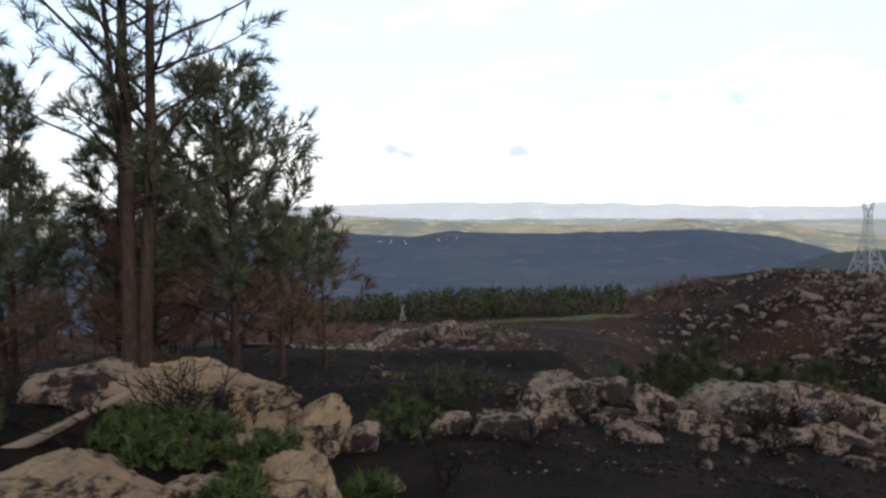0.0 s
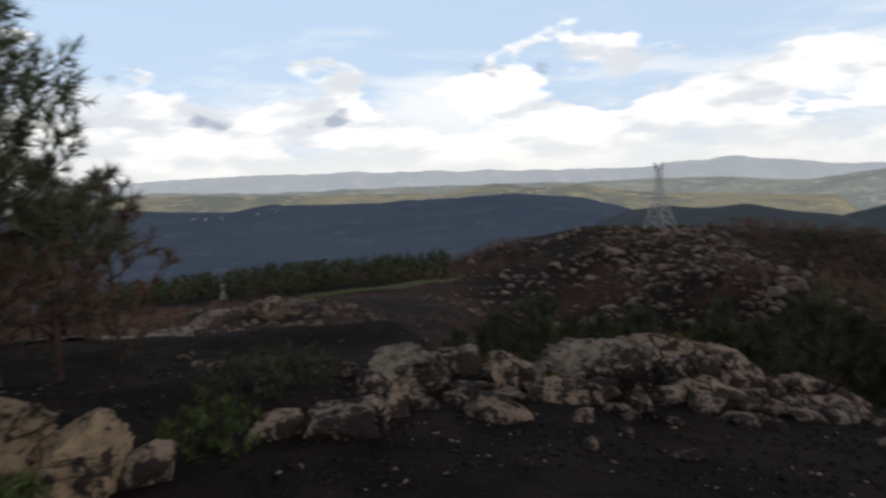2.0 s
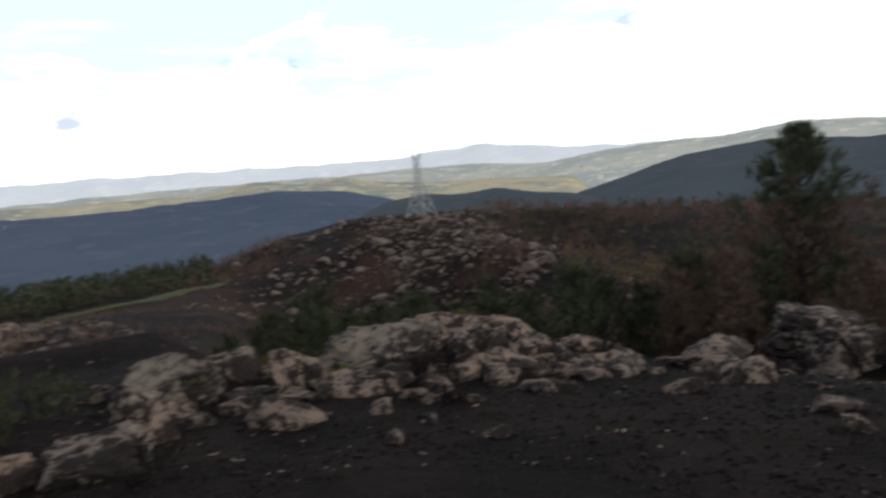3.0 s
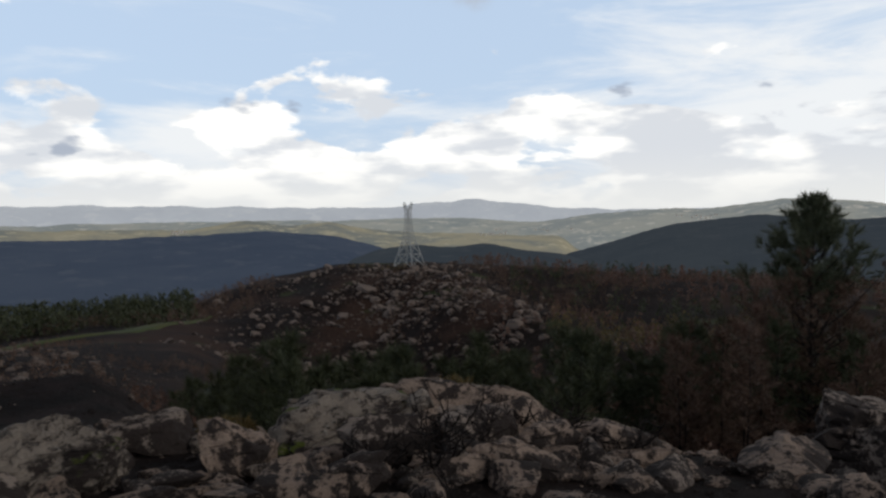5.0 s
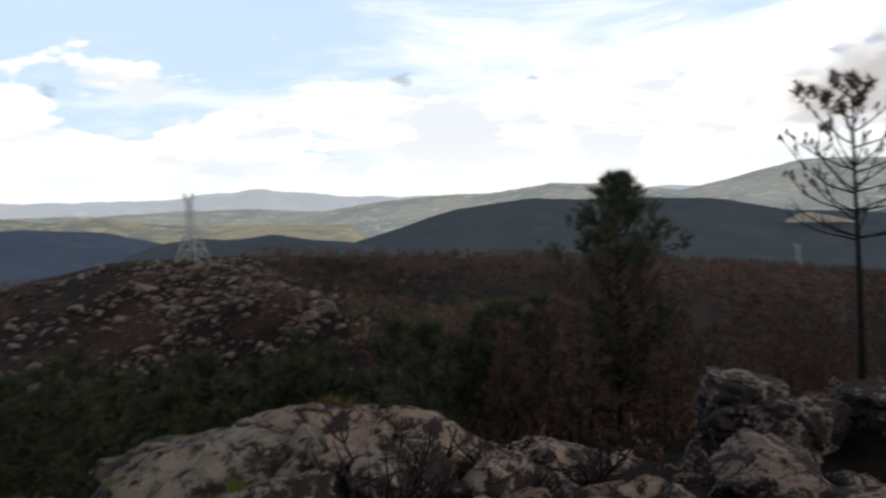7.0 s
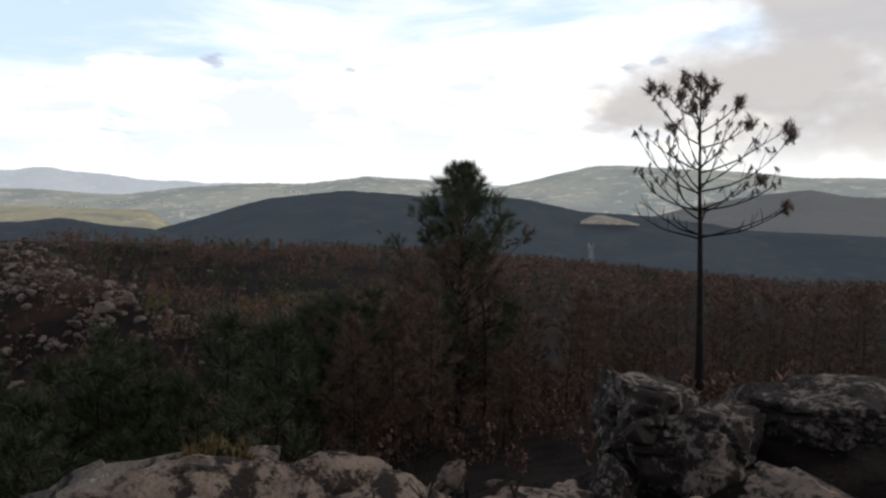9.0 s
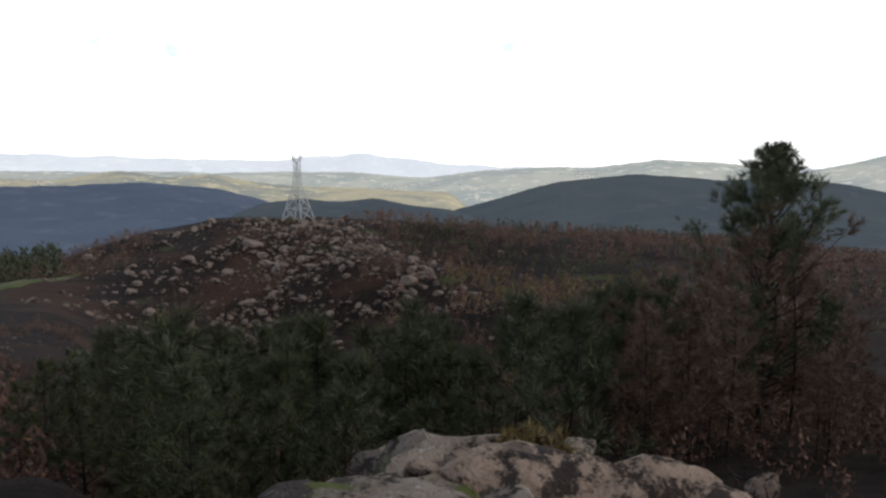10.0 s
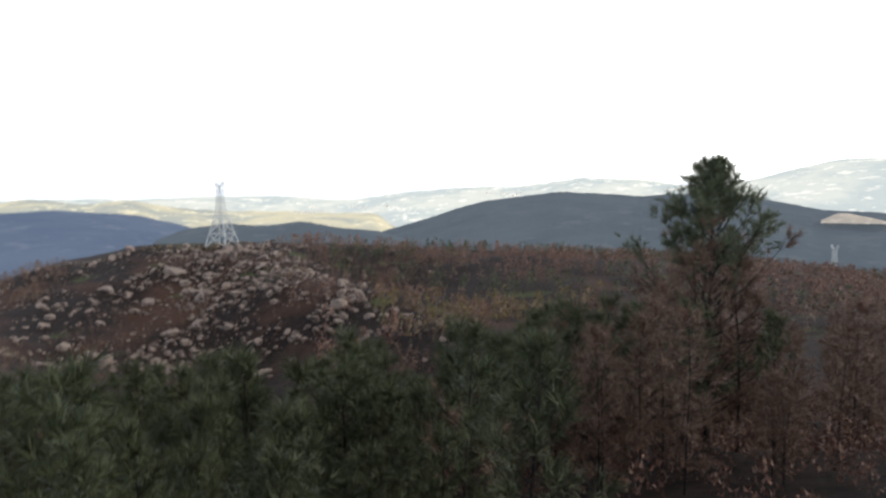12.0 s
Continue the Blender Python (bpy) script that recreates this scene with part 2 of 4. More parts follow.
def height(x, y):
    """The height of the ground at x, y."""
    x, y = np.asarray(x, float), np.asarray(y, float)
    dx, dy = x - 1.5, y - 3.0
    r = np.hypot(dx, dy) + 1e-6
    az = (np.degrees(np.arctan2(dx, dy)) + 25) % 360 - 25
    keys = sorted(PROFILES)
    far = np.zeros_like(r)
    rows = [np.interp(r, REACH, PROFILES[k]) for k in keys]
    for i in range(len(keys) - 1):
        w = np.clip((az - keys[i]) / (keys[i + 1] - keys[i]), 0, 1)
        sel = (az >= keys[i]) & (az <= keys[i + 1])
        far = np.where(sel, rows[i] + (rows[i + 1] - rows[i]) * fade(w), far)
    # the spur that runs down from the rocky hill
    ax, ay, bx, by = 150.0, 255.0, 112.0, 120.0
    t = np.clip(((x - ax) * (bx - ax) + (y - ay) * (by - ay)) / ((bx - ax) ** 2 + (by - ay) ** 2), 0, 1)
    off = np.hypot(x - ax - t * (bx - ax), y - ay - t * (by - ay))
    far = far + (3.0 + 4.5 * t + 6.0 * np.sin(np.pi * t)) * np.exp(-(off / 24) ** 2)
    far = far - 0.12 * np.maximum(r - 1200, 0)
    near = 0.50 - 0.105 * y - 0.10 * x - 0.02 * np.maximum(np.hypot(dx, dy) - 6, 0) ** 2
    w = fade(np.clip((r - 7.0) / 6.0, 0, 1))
    z = near * (1 - w) + far * w
    z = z - 0.06 * np.clip(x - 4.5, 0, 4) * (1 - w)
    z = z - np.minimum(0.05 * np.maximum(x - 6.3, 0) ** 2, 0.7) * (1 - fade(np.clip((r - 16) / 14, 0, 1)))
    z = z + 0.75 * np.exp(-(x - 12.8) ** 2 / 6 - (y - 6.8) ** 2 / 5)
    z = z + 0.10 * bumps(x, y, 1.6, 3) * np.clip(r / 3, 0.35, 1)
    z = z + bumps(x, y, 14, 7) * 0.9 * np.clip((r - 14) / 30, 0, 1) + bumps(x, y, 60, 9) * 3.0 * np.clip((r - 60) / 100, 0, 1)
    return z


def ground_at(x, y):
    return float(height(np.array([x]), np.array([y]))[0])


# ---------------------------------------------------------------- building helpers
def mesh_from(name, verts, faces, material, smooth=False):
    me = bpy.data.meshes.new(name)
    me.from_pydata([tuple(map(float, v)) for v in verts], [], [tuple(map(int, f)) for f in faces])
    me.materials.append(material)
    if smooth:
        me.shade_smooth()
    me.update()
    return me


def part(name, me, parent=None, label=""):
    ob = new(name, me)
    if parent:
        ob.parent = parent
    return tagged(ob, label)


def thing(name, x, y, z, label, category, group="", turn=0.0):
    ob = new(name)
    ob.matrix_world = pose(x, y, z, 0, 0, turn)
    return tagged(ob, label, category, group)


class Geo:
    """Gathers vertices and faces for one mesh."""

    def __init__(self):
        self.v, self.f = [], []

    def add(self, verts, faces):
        k = len(self.v)
        self.v.extend(verts)
        self.f.extend([tuple(i + k for i in f) for f in faces])

    def tube(self, pts, radii, sides=6):
        k = len(self.v)
        pts = [Vector(p) for p in pts]
        for i, p in enumerate(pts):
            d = (pts[min(i + 1, len(pts) - 1)] - pts[max(i - 1, 0)]).normalized()
            a = d.orthogonal().normalized()
            b = d.cross(a)
            for s in range(sides):
                t = 2 * math.pi * s / sides
                self.v.append(p + (a * math.cos(t) + b * math.sin(t)) * radii[i])
        for i in range(len(pts) - 1):
            for s in range(sides):
                n = (s + 1) % sides
                self.f.append((k + i * sides + s, k + i * sides + n, k + (i + 1) * sides + n, k + (i + 1) * sides + s))
        self.f.append(tuple(k + (len(pts) - 1) * sides + s for s in range(sides)))

    def mesh(self, name, material, smooth=False):
        return mesh_from(name, self.v, self.f, material, smooth)


# ---------------------------------------------------------------- the ground, one sheet to the horizon
def build_ground():
    rings = np.concatenate([[0.0004], np.geomspace(0.3, 20, 120), np.geomspace(20.6, 480, 150), np.geomspace(500, 4900, 24)])
    n = 540
    az = np.linspace(0, 2 * np.pi, n, endpoint=False)
    x = 2.0 + rings[:, None] * np.sin(az)[None]
    y = 4.0 + rings[:, None] * np.cos(az)[None]
    z = height(x, y)
    v = np.stack([x, y, z], -1).reshape(-1, 3)
    i, j = np.meshgrid(np.arange(len(rings) - 1), np.arange(n), indexing="ij")
    jn = (j + 1) % n
    f = np.stack([i * n + j, (i + 1) * n + j, (i + 1) * n + jn, i * n + jn], -1).reshape(-1, 4)
    f = f[:, ::-1]
    me = mesh_from("ground", v, f, SOIL, True)
    return tagged(new("ground", me), "burnt dark brown hillside soil with charred patches", "ground", kind="structure")


build_ground()


def ribbon(name, pts, width, material, label, category, lift=0.05):
    g = Geo()
    fine = []
    for a, b in zip(pts[:-1], pts[1:]):
        for k in range(14):
            t = k / 14
            fine.append((a[0] + (b[0] - a[0]) * t, a[1] + (b[1] - a[1]) * t, a[2] + (b[2] - a[2]) * t))
    fine.append(pts[-1])
    cols = 7
    for i, (x, y, w) in enumerate(fine):
        p, q = fine[max(i - 1, 0)], fine[min(i + 1, len(fine) - 1)]
        d = Vector((q[0] - p[0], q[1] - p[1])).normalized()
        for c in range(cols):
            s = (c / (cols - 1) - 0.5) * width * w * (1 + 0.35 * noise.noise(Vector((x * 0.2, y * 0.2, c))))
            xx, yy = x + d.y * s, y - d.x * s
            edge = -0.25 if c in (0, cols - 1) else lift
            g.v.append((xx, yy, ground_at(xx, yy) + edge))
    for i in range(len(fine) - 1):
        for c in range(cols - 1):
            k = i * cols + c
            g.f.append((k, k + 1, k + cols + 1, k + cols))
    return tagged(new(name, g.mesh(name, material, True)), label, category, kind="structure")


ribbon("dirt_track", [(-6.4, 24, 0.8), (-6.3, 33, 0.9), (-6.0, 42, 1), (-6.4, 53, 1), (-6.5, 68, 1), (-5.2, 86, 1.1), (-1.5, 93, 1.1)], 3.2, TRACK, "pale dirt track curving down the burnt slope", "track", 0.12)
ribbon("grass_strip", [(4, 189, 0.4), (13, 197, 0.9), (35, 210, 1.2), (52, 228, 1.0), (66, 244, 0.4)], 7.0, TURF, "strip of rough green grass across the burnt slope", "grass", 0.6)


# ---------------------------------------------------------------- distant hills
def hill_range(name, dist, crest, foot, near, material, label, rough=0.12, seed=0):
    """A range of hills: crest gives its height in degrees seen from the knoll, azimuth by azimuth."""
    azs = np.arange(crest[0][0], crest[-1][0] + 0.01, 0.14)
    top = np.interp(azs, [c[0] for c in crest], [c[1] for c in crest])
    soft = np.ones(9) / 9
    top = np.convolve(np.pad(top, 4, mode="edge"), soft, "valid")
    rows = 26
    v = []
    for k in range(rows + 5):
        t = k / rows
        if t <= 1:
            el = foot + (top - foot) * (1 - (1 - t) ** 1.6)
            d = near + (dist - near) * t
        else:
            el = top - (t - 1) * 3.0
            d = dist * (1 + (t - 1) * 0.5)
        x, y = 1.5 + d * np.sin(np.radians(azs)), 3.0 + d * np.cos(np.radians(azs))
        e = el + rough * bumps(azs * 10, np.full_like(azs, t * 40.0), 22, seed, 5) * min(1, 0.3 + t)
        e = e + 0.035 * bumps(azs * 10, np.full_like(azs, t * 40.0), 2.2, seed + 5, 3)
        v.append(np.stack([x, y, 1.6 + d * np.tan(np.radians(e))], -1))
    n = len(azs)
    v = np.concatenate(v)
    f = [(i * n + j, i * n + j + 1, (i + 1) * n + j + 1, (i + 1) * n + j) for i in range(rows + 4) for j in range(n - 1)]
    return tagged(new(name, mesh_from(name, v, f, material, True)), label, "hills", kind="structure")


# blue cloud shadow and pale haze are painted into these colours and glows
BLUE = hazy_land_material("haze_tinted_blue_hills", (0.028, 0.038, 0.055), (0.045, 0.055, 0.072), (0.065, 0.072, 0.085), (0.066, 0.087, 0.130, 0.52), 0.005)
# sunlight on these hills is painted as yellow base colour, haze as emission
SUN_TINTED = hazy_land_material("sun_tinted_hills", (0.11, 0.11, 0.065), (0.36, 0.28, 0.11), (0.50, 0.41, 0.20), (0.24, 0.26, 0.27, 0.55), 0.004)
PALE = hazy_land_material("haze_tinted_mountains", (0.24, 0.26, 0.29), (0.30, 0.32, 0.34), (0.36, 0.37, 0.37), (0.50, 0.53, 0.57, 0.72), 0.003)
FIELDS = hazy_land_material("haze_tinted_farmland", (0.10, 0.13, 0.10), (0.27, 0.26, 0.17), (0.46, 0.42, 0.31), (0.38, 0.40, 0.42, 0.52), 0.004)
# woods carry cloud shadow in their colour; woods and sand glow as haze
WOODED = hazy_land_material("shade_tinted_wooded_hill", (0.030, 0.040, 0.050), (0.045, 0.055, 0.062), (0.055, 0.063, 0.068), (0.075, 0.090, 0.108, 0.36), 0.006)
SAND = hazy_land_material("haze_tinted_sandy_clearing", (0.30, 0.25, 0.19), (0.22, 0.19, 0.15), (0.36, 0.31, 0.25), (0.20, 0.19, 0.18, 0.4), 0.02)
HAZE_TINTED = hazy_land_material("haze_tinted_woods", (0.05, 0.055, 0.06), (0.07, 0.075, 0.078), (0.085, 0.085, 0.085), (0.17, 0.175, 0.18, 0.5), 0.005)
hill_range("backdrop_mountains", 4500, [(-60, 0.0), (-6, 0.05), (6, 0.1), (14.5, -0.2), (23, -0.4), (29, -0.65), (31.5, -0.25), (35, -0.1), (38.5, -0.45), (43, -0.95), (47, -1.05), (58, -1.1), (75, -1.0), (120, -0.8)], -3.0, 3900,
           PALE, "mountains along the horizon tinted pale blue for haze", 0.22, 1)
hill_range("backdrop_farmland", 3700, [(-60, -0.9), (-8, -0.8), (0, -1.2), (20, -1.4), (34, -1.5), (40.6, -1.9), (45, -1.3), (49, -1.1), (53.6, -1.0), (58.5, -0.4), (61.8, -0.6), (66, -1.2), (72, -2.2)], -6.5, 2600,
           FIELDS, "farmland and low hills tinted for haze and thin sunlight", 0.18, 11)
hill_range("backdrop_sun_tinted_hills", 3000, [(-60, -1.2), (-8, -1.1), (-4, -1.15), (1.7, -1.5), (8, -1.75), (14, -1.85), (15.8, -1.65), (17.6, -1.25), (19.2, -1.45), (21, -1.85), (24.3, -1.6), (27.3, -2.2), (31, -2.6), (36, -2.75), (41.9, -3.0), (43.3, -4.1), (52, -4.5)], -6.0, 2100,
           SUN_TINTED, "low hills with sunlight tinted into yellow-green slopes", 0.14, 21)
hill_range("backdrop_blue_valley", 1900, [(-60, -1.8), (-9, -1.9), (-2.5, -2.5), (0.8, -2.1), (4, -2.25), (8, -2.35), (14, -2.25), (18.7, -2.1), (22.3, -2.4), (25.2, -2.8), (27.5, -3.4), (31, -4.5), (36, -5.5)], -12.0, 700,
           BLUE, "wide wooded valley side tinted blue for haze and cloud shadow", 0.12, 31)
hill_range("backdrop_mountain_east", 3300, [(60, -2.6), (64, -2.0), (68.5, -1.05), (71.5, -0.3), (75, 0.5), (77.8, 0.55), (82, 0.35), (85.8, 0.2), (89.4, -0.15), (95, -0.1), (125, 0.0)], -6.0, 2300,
           FIELDS, "mountain ridge tinted for haze and thin sun", 0.09, 41)
hill_range("backdrop_shade_tinted_ridge", 2250, [(76, -4.0), (80, -3.0), (84, -1.9), (87.3, -1.3), (89.8, -0.95), (92.3, -1.4), (95, -1.35), (100, -1.2), (110, -1.5), (125, -1.5)], -6.0, 1800,
           HAZE_TINTED, "wooded ridge tinted grey for haze and cloud shadow", 0.07, 45)
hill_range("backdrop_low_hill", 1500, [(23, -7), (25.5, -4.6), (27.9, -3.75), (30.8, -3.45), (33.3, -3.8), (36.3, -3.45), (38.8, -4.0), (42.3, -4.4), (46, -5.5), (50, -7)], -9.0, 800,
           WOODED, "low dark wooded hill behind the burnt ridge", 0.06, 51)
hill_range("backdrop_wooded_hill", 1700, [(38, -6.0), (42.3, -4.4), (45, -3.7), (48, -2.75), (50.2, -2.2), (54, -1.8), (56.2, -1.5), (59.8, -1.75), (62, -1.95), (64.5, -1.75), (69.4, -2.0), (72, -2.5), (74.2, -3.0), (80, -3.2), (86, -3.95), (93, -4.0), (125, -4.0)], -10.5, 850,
           WOODED, "long wooded hill tinted dark for cloud shadow and haze", 0.10, 61)
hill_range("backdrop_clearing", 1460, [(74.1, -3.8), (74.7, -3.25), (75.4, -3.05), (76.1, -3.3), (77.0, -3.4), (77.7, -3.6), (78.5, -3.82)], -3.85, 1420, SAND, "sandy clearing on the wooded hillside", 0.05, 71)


def far_house(az, el, d, w):
    x, y = 1.5 + d * math.sin(radians(az)), 3.0 + d * math.cos(radians(az))
    z = 1.6 + d * math.tan(radians(el))
    return x, y, z, w


def villages():
    """Far villages: small gabled houses too many to count."""
    walls, roofs = Geo(), Geo()
    rng = random.Random(5)
    spots = [(13.1, -2.05, 2650, 26, 0.6), (-4, -2.9, 1560, 6, 2.2), (1, -2.7, 1600, 5, 2.0), (36.5, -2.75, 2750, 22, 1.6), (30.0, -3.3, 1700, 8, 0.8),
             (40, -2.5, 2900, 14, 2.5), (-6, -1.7, 2700, 12, 1.5), (52, -1.6, 3300, 12, 4)]
    for az, el, d, n, spread in spots:
        for _ in range(n):
            x, y, z, w = far_house(az + rng.gauss(0, spread * 0.5), el + rng.gauss(0, 0.07), d * rng.uniform(0.97, 1.0), rng.uniform(1.0, 2.6) * (d / 2800) ** 1.6)
            h, l, t = w * 0.6, w * rng.uniform(1, 1.8), rng.uniform(0, 3.1)
            m = Matrix.Translation((x, y, z)) @ Matrix.Rotation(t, 4, "Z")
            walls.add([m @ Vector(p) for p in ((-l, -w, -h * 3), (l, -w, -h * 3), (l, w, -h * 3), (-l, w, -h * 3), (-l, -w, h), (l, -w, h), (l, w, h), (-l, w, h))],
                      [(0, 1, 5, 4), (1, 2, 6, 5), (2, 3, 7, 6), (3, 0, 4, 7)])
            roofs.add([m @ Vector(p) for p in ((-l, -w, h), (l, -w, h), (l, w, h), (-l, w, h), (-l, 0, h * 1.8), (l, 0, h * 1.8))], [(0, 1, 5, 4), (2, 3, 4, 5), (1, 2, 5), (3, 0, 4)])
    ob = tagged(new("distant_houses", walls.mesh("distant_houses", HOUSE)), "tiny pale village houses in the far valleys", "houses", kind="stuff")
    part("roofs", roofs.mesh("roofs", TILES), ob, "red tiled roofs")


villages()


# ---------------------------------------------------------------- rocks
def ico(sub):
    bm = bmesh.new()
    bmesh.ops.create_icosphere(bm, subdivisions=sub, radius=1.0)
    v = np.array([p.co[:] for p in bm.verts])
    f = [tuple(p.index for p in q.verts) for q in bm.faces]
    bm.free()
    return v, f


ICO = {s: ico(s) for s in (2, 3, 4, 5)}


def rock_mesh(name, seed, size, material, sub=4, planes=9, rough=0.06, strata=0.03):
    """A blocky granite boulder: a ball cut by random planes, then worn and layered. size: half lengths."""
    rng = np.random.RandomState(seed)
    v, f = ICO[sub]
    v = v.copy() * 1.25
    v = np.sign(v) * np.abs(v) ** 0.8
    for k in range(planes):
        n = rng.normal(size=3) * (1, 1, 0.8)
        n /= np.linalg.norm(n)
        d = rng.uniform(0.62, 0.95)
        over = np.maximum(v @ n - d, 0)
        v = v - over[:, None] * n * 0.93
    off = Vector(rng.uniform(-50, 50, 3))
    size = np.array(size, float)
    out = []
    for p in v:
        q = Vector(p * size / size.max()) * 1.6 + off
        w = noise.fractal(q * 1.3, 1.0, 2.1, 3) * rough * 1.6 + noise.fractal(q * 5, 1.0, 2.0, 4) * rough * 0.55
        layer = math.sin((p[2] * size[2] / size.max() * 9 + noise.noise(q * 0.8) * 1.6) * 2.2)
        w -= strata * max(0.0, layer - 0.55) * 2
        near2 = noise.voronoi(Vector((q.x, q.y, q.z * 2.2)) * 0.95)[0]
        w -= 0.11 * max(0.0, 1 - (near2[1] - near2[0]) / 0.13)
        out.append(p * (1 + w) * size)
    me = mesh_from(name, out, f, material, True)
    me.set_sharp_from_angle(angle=radians(38))
    return me


ROCKS = []


def boulder(x, y, width, tall, seed, material, label, name="boulder", deep=0.8, turn=0.0, sink=0.3, tilt=0.0, sub=4, group="boulders on the knoll", planes=13, rough=0.085, z=None):
    half = (width / 2, width / 2 * deep, tall * (0.5 + sink / 2))
    me = rock_mesh(name, seed, half, material, sub, planes, rough)
    top = max(v.co.z for v in me.vertices)
    ob = new(name, me)
    base = ground_at(x, y) if z is None else z
    ob.matrix_world = pose(x, y, base + tall - top, 0, tilt, turn)
    return tagged(ob, label, "rock", group)


warm = "warm ochre granite boulder with grey lichen and cracks"
scor = "scorched granite boulder half blackened by fire"
boulder(-2.38, 5.25, 1.75, 0.66, 1, WARM, "long flat-topped ochre granite boulder with dark cracks", deep=0.5, turn=4, sub=5, planes=9)
boulder(-1.38, 4.65, 0.74, 0.54, 2, WARM, warm, deep=0.9, sub=5, turn=20)
boulder(-1.82, 4.5, 0.42, 0.30, 29, WARM, warm, deep=0.9)
boulder(-1.02, 4.85, 0.5, 0.26, 22, GRANITE, "layered grey granite block beside ochre boulders", deep=0.8)
boulder(-2.42, 2.25, 1.35, 0.40, 3, WARM, warm, deep=0.7, sub=5, turn=-12)
boulder(-1.12, 2.85, 0.66, 0.46, 4, WARM, "rounded ochre granite boulder among burnt shrubs", deep=0.9, sub=5)
boulder(-1.75, 2.85, 0.5, 0.24, 5, GRANITE, warm)
boulder(-3.95, 5.7, 1.4, 0.42, 6, GRANITE, "grey granite boulder behind charred twigs", deep=0.7, turn=12)
boulder(-5.3, 4.6, 1.3, 0.45, 26, SCORCHED, scor, deep=0.7)
boulder(-2.35, 4.1, 0.5, 0.22, 27, WARM, warm)
boulder(-1.95, 4.1, 0.4, 0.22, 28, WARM, warm)
boulder(1.5, 8.15, 0.88, 0.52, 9, DOME, "grey lichened granite boulder with soot-black hollow", deep=0.8, sub=5)
boulder(0.98, 6.5, 0.42, 0.34, 8, GRANITE, "split pale granite block with charred edge", deep=0.6, turn=30)
boulder(0.5, 5.95, 0.95, 0.25, 7, SCORCHED, "low granite slab blackened on top by fire", deep=0.7, turn=-10)
boulder(-0.12, 5.95, 0.5, 0.22, 30, GRANITE, "pale granite block with charred edge", deep=0.6, turn=12)
boulder(1.0, 7.6, 0.5, 0.3, 42, SCORCHED, scor)
boulder(2.3, 9.2, 0.95, 0.32, 10, SCORCHED, "grey granite boulder with soot-black face", deep=0.8)
# the large outcrop: one mass of fitted slabs
def outcrop():
    root = thing("rock_outcrop", 4.3, 8.7, ground_at(4.3, 8.7) - 0.2, "broad domed granite outcrop with lichen, moss and soot", "rock")
    # place, half lengths, turn, tilt, seed
    for x, y, top, a, b, c, turn, tilt, seed in (
            (3.95, 8.85, -0.33, 1.15, 0.85, 0.60, -10, -6, 11), (4.75, 8.75, -0.42, 0.80, 0.70, 0.55, 25, 5, 12), (3.15, 8.95, -0.48, 0.80, 0.65, 0.45, 12, -12, 13),
            (5.45, 8.75, -0.48, 1.00, 0.42, 0.45, -30, 7, 14), (5.9, 8.15, -0.60, 0.85, 0.42, 0.40, -38, 6, 15), (4.35, 8.1, -0.50, 0.75, 0.40, 0.35, -12, 0, 16),
            (5.1, 8.0, -0.55, 0.60, 0.38, 0.35, -25, 8, 17), (6.55, 7.6, -0.78, 0.75, 0.40, 0.35, -34, 6, 18), (3.55, 8.0, -0.52, 0.55, 0.35, 0.35, 8, -5, 19),
            (4.6, 9.6, -0.56, 1.00, 0.55, 0.50, 10, 0, 20), (5.5, 9.5, -0.66, 0.80, 0.55, 0.45, -20, 0, 21),
            (5.5, 10.2, -0.98, 0.95, 0.7, 0.85, 15, 0, 22), (6.2, 10.8, -1.2, 1.0, 0.8, 1.1, -20, 3, 23)):
        me = rock_mesh("slab", seed, (a, b, c), DOME if seed < 14 or seed > 19 else GRANITE, 5 if seed < 15 else 4, 14, 0.085, 0.05)
        ob = part("slab", me, root)
        high = max(v.co.z for v in me.vertices)
        ob.matrix_parent_inverse = root.matrix_world.inverted()
        ob.matrix_basis = pose(x, y, top - high, 0, tilt, turn)


outcrop()
boulder(2.75, 8.05, 0.75, 0.48, 13, GRANITE, "pinkish granite block at the outcrop's foot", deep=0.7)
boulder(3.85, 7.55, 0.85, 0.40, 14, SCORCHED, "overhanging granite ledge blackened beneath by fire", deep=0.6, turn=-8)
boulder(4.5, 6.6, 0.95, 0.28, 15, GRANITE, "smooth tilted granite slab in burnt soil", deep=0.5, turn=-25, tilt=8)
boulder(5.35, 7.2, 0.8, 0.34, 16, GRANITE, "rounded granite block beside the outcrop", deep=0.6, turn=-20)
boulder(5.0, 7.75, 0.9, 0.4, 17, SCORCHED, scor, deep=0.7)
boulder(3.3, 7.0, 0.6, 0.22, 18, GRANITE, "pale granite stone bedded in burnt soil")
boulder(7.05, 5.95, 1.55, 0.27, 19, GRANITE, "tilted slab of granite with undercut dark base", deep=0.5, turn=18, tilt=-3, sub=5)
boulder(5.9, 6.45, 0.55, 0.24, 20, GRANITE, "wedge-shaped granite block in burnt soil", deep=0.7)
boulder(8.6, 8.05, 0.7, 0.35, 21, GRANITE, "rounded granite block at the slope's edge")
boulder(11.9, 7.35, 2.3, 0.82, 31, SCORCHED, "large grey granite boulder stained black by fire", deep=0.8, sub=5)
boulder(12.5, 8.0, 2.6, 1.25, 40, SCORCHED, "broad granite slab behind a blackened boulder", deep=0.7, sub=5)
boulder(13.2, 6.1, 2.5, 0.7, 32, SCORCHED, "wide weathered granite boulder with pale lichen", deep=0.7, sub=5)
boulder(15.2, 5.4, 2.2, 0.75, 33, SCORCHED, scor, deep=0.7)
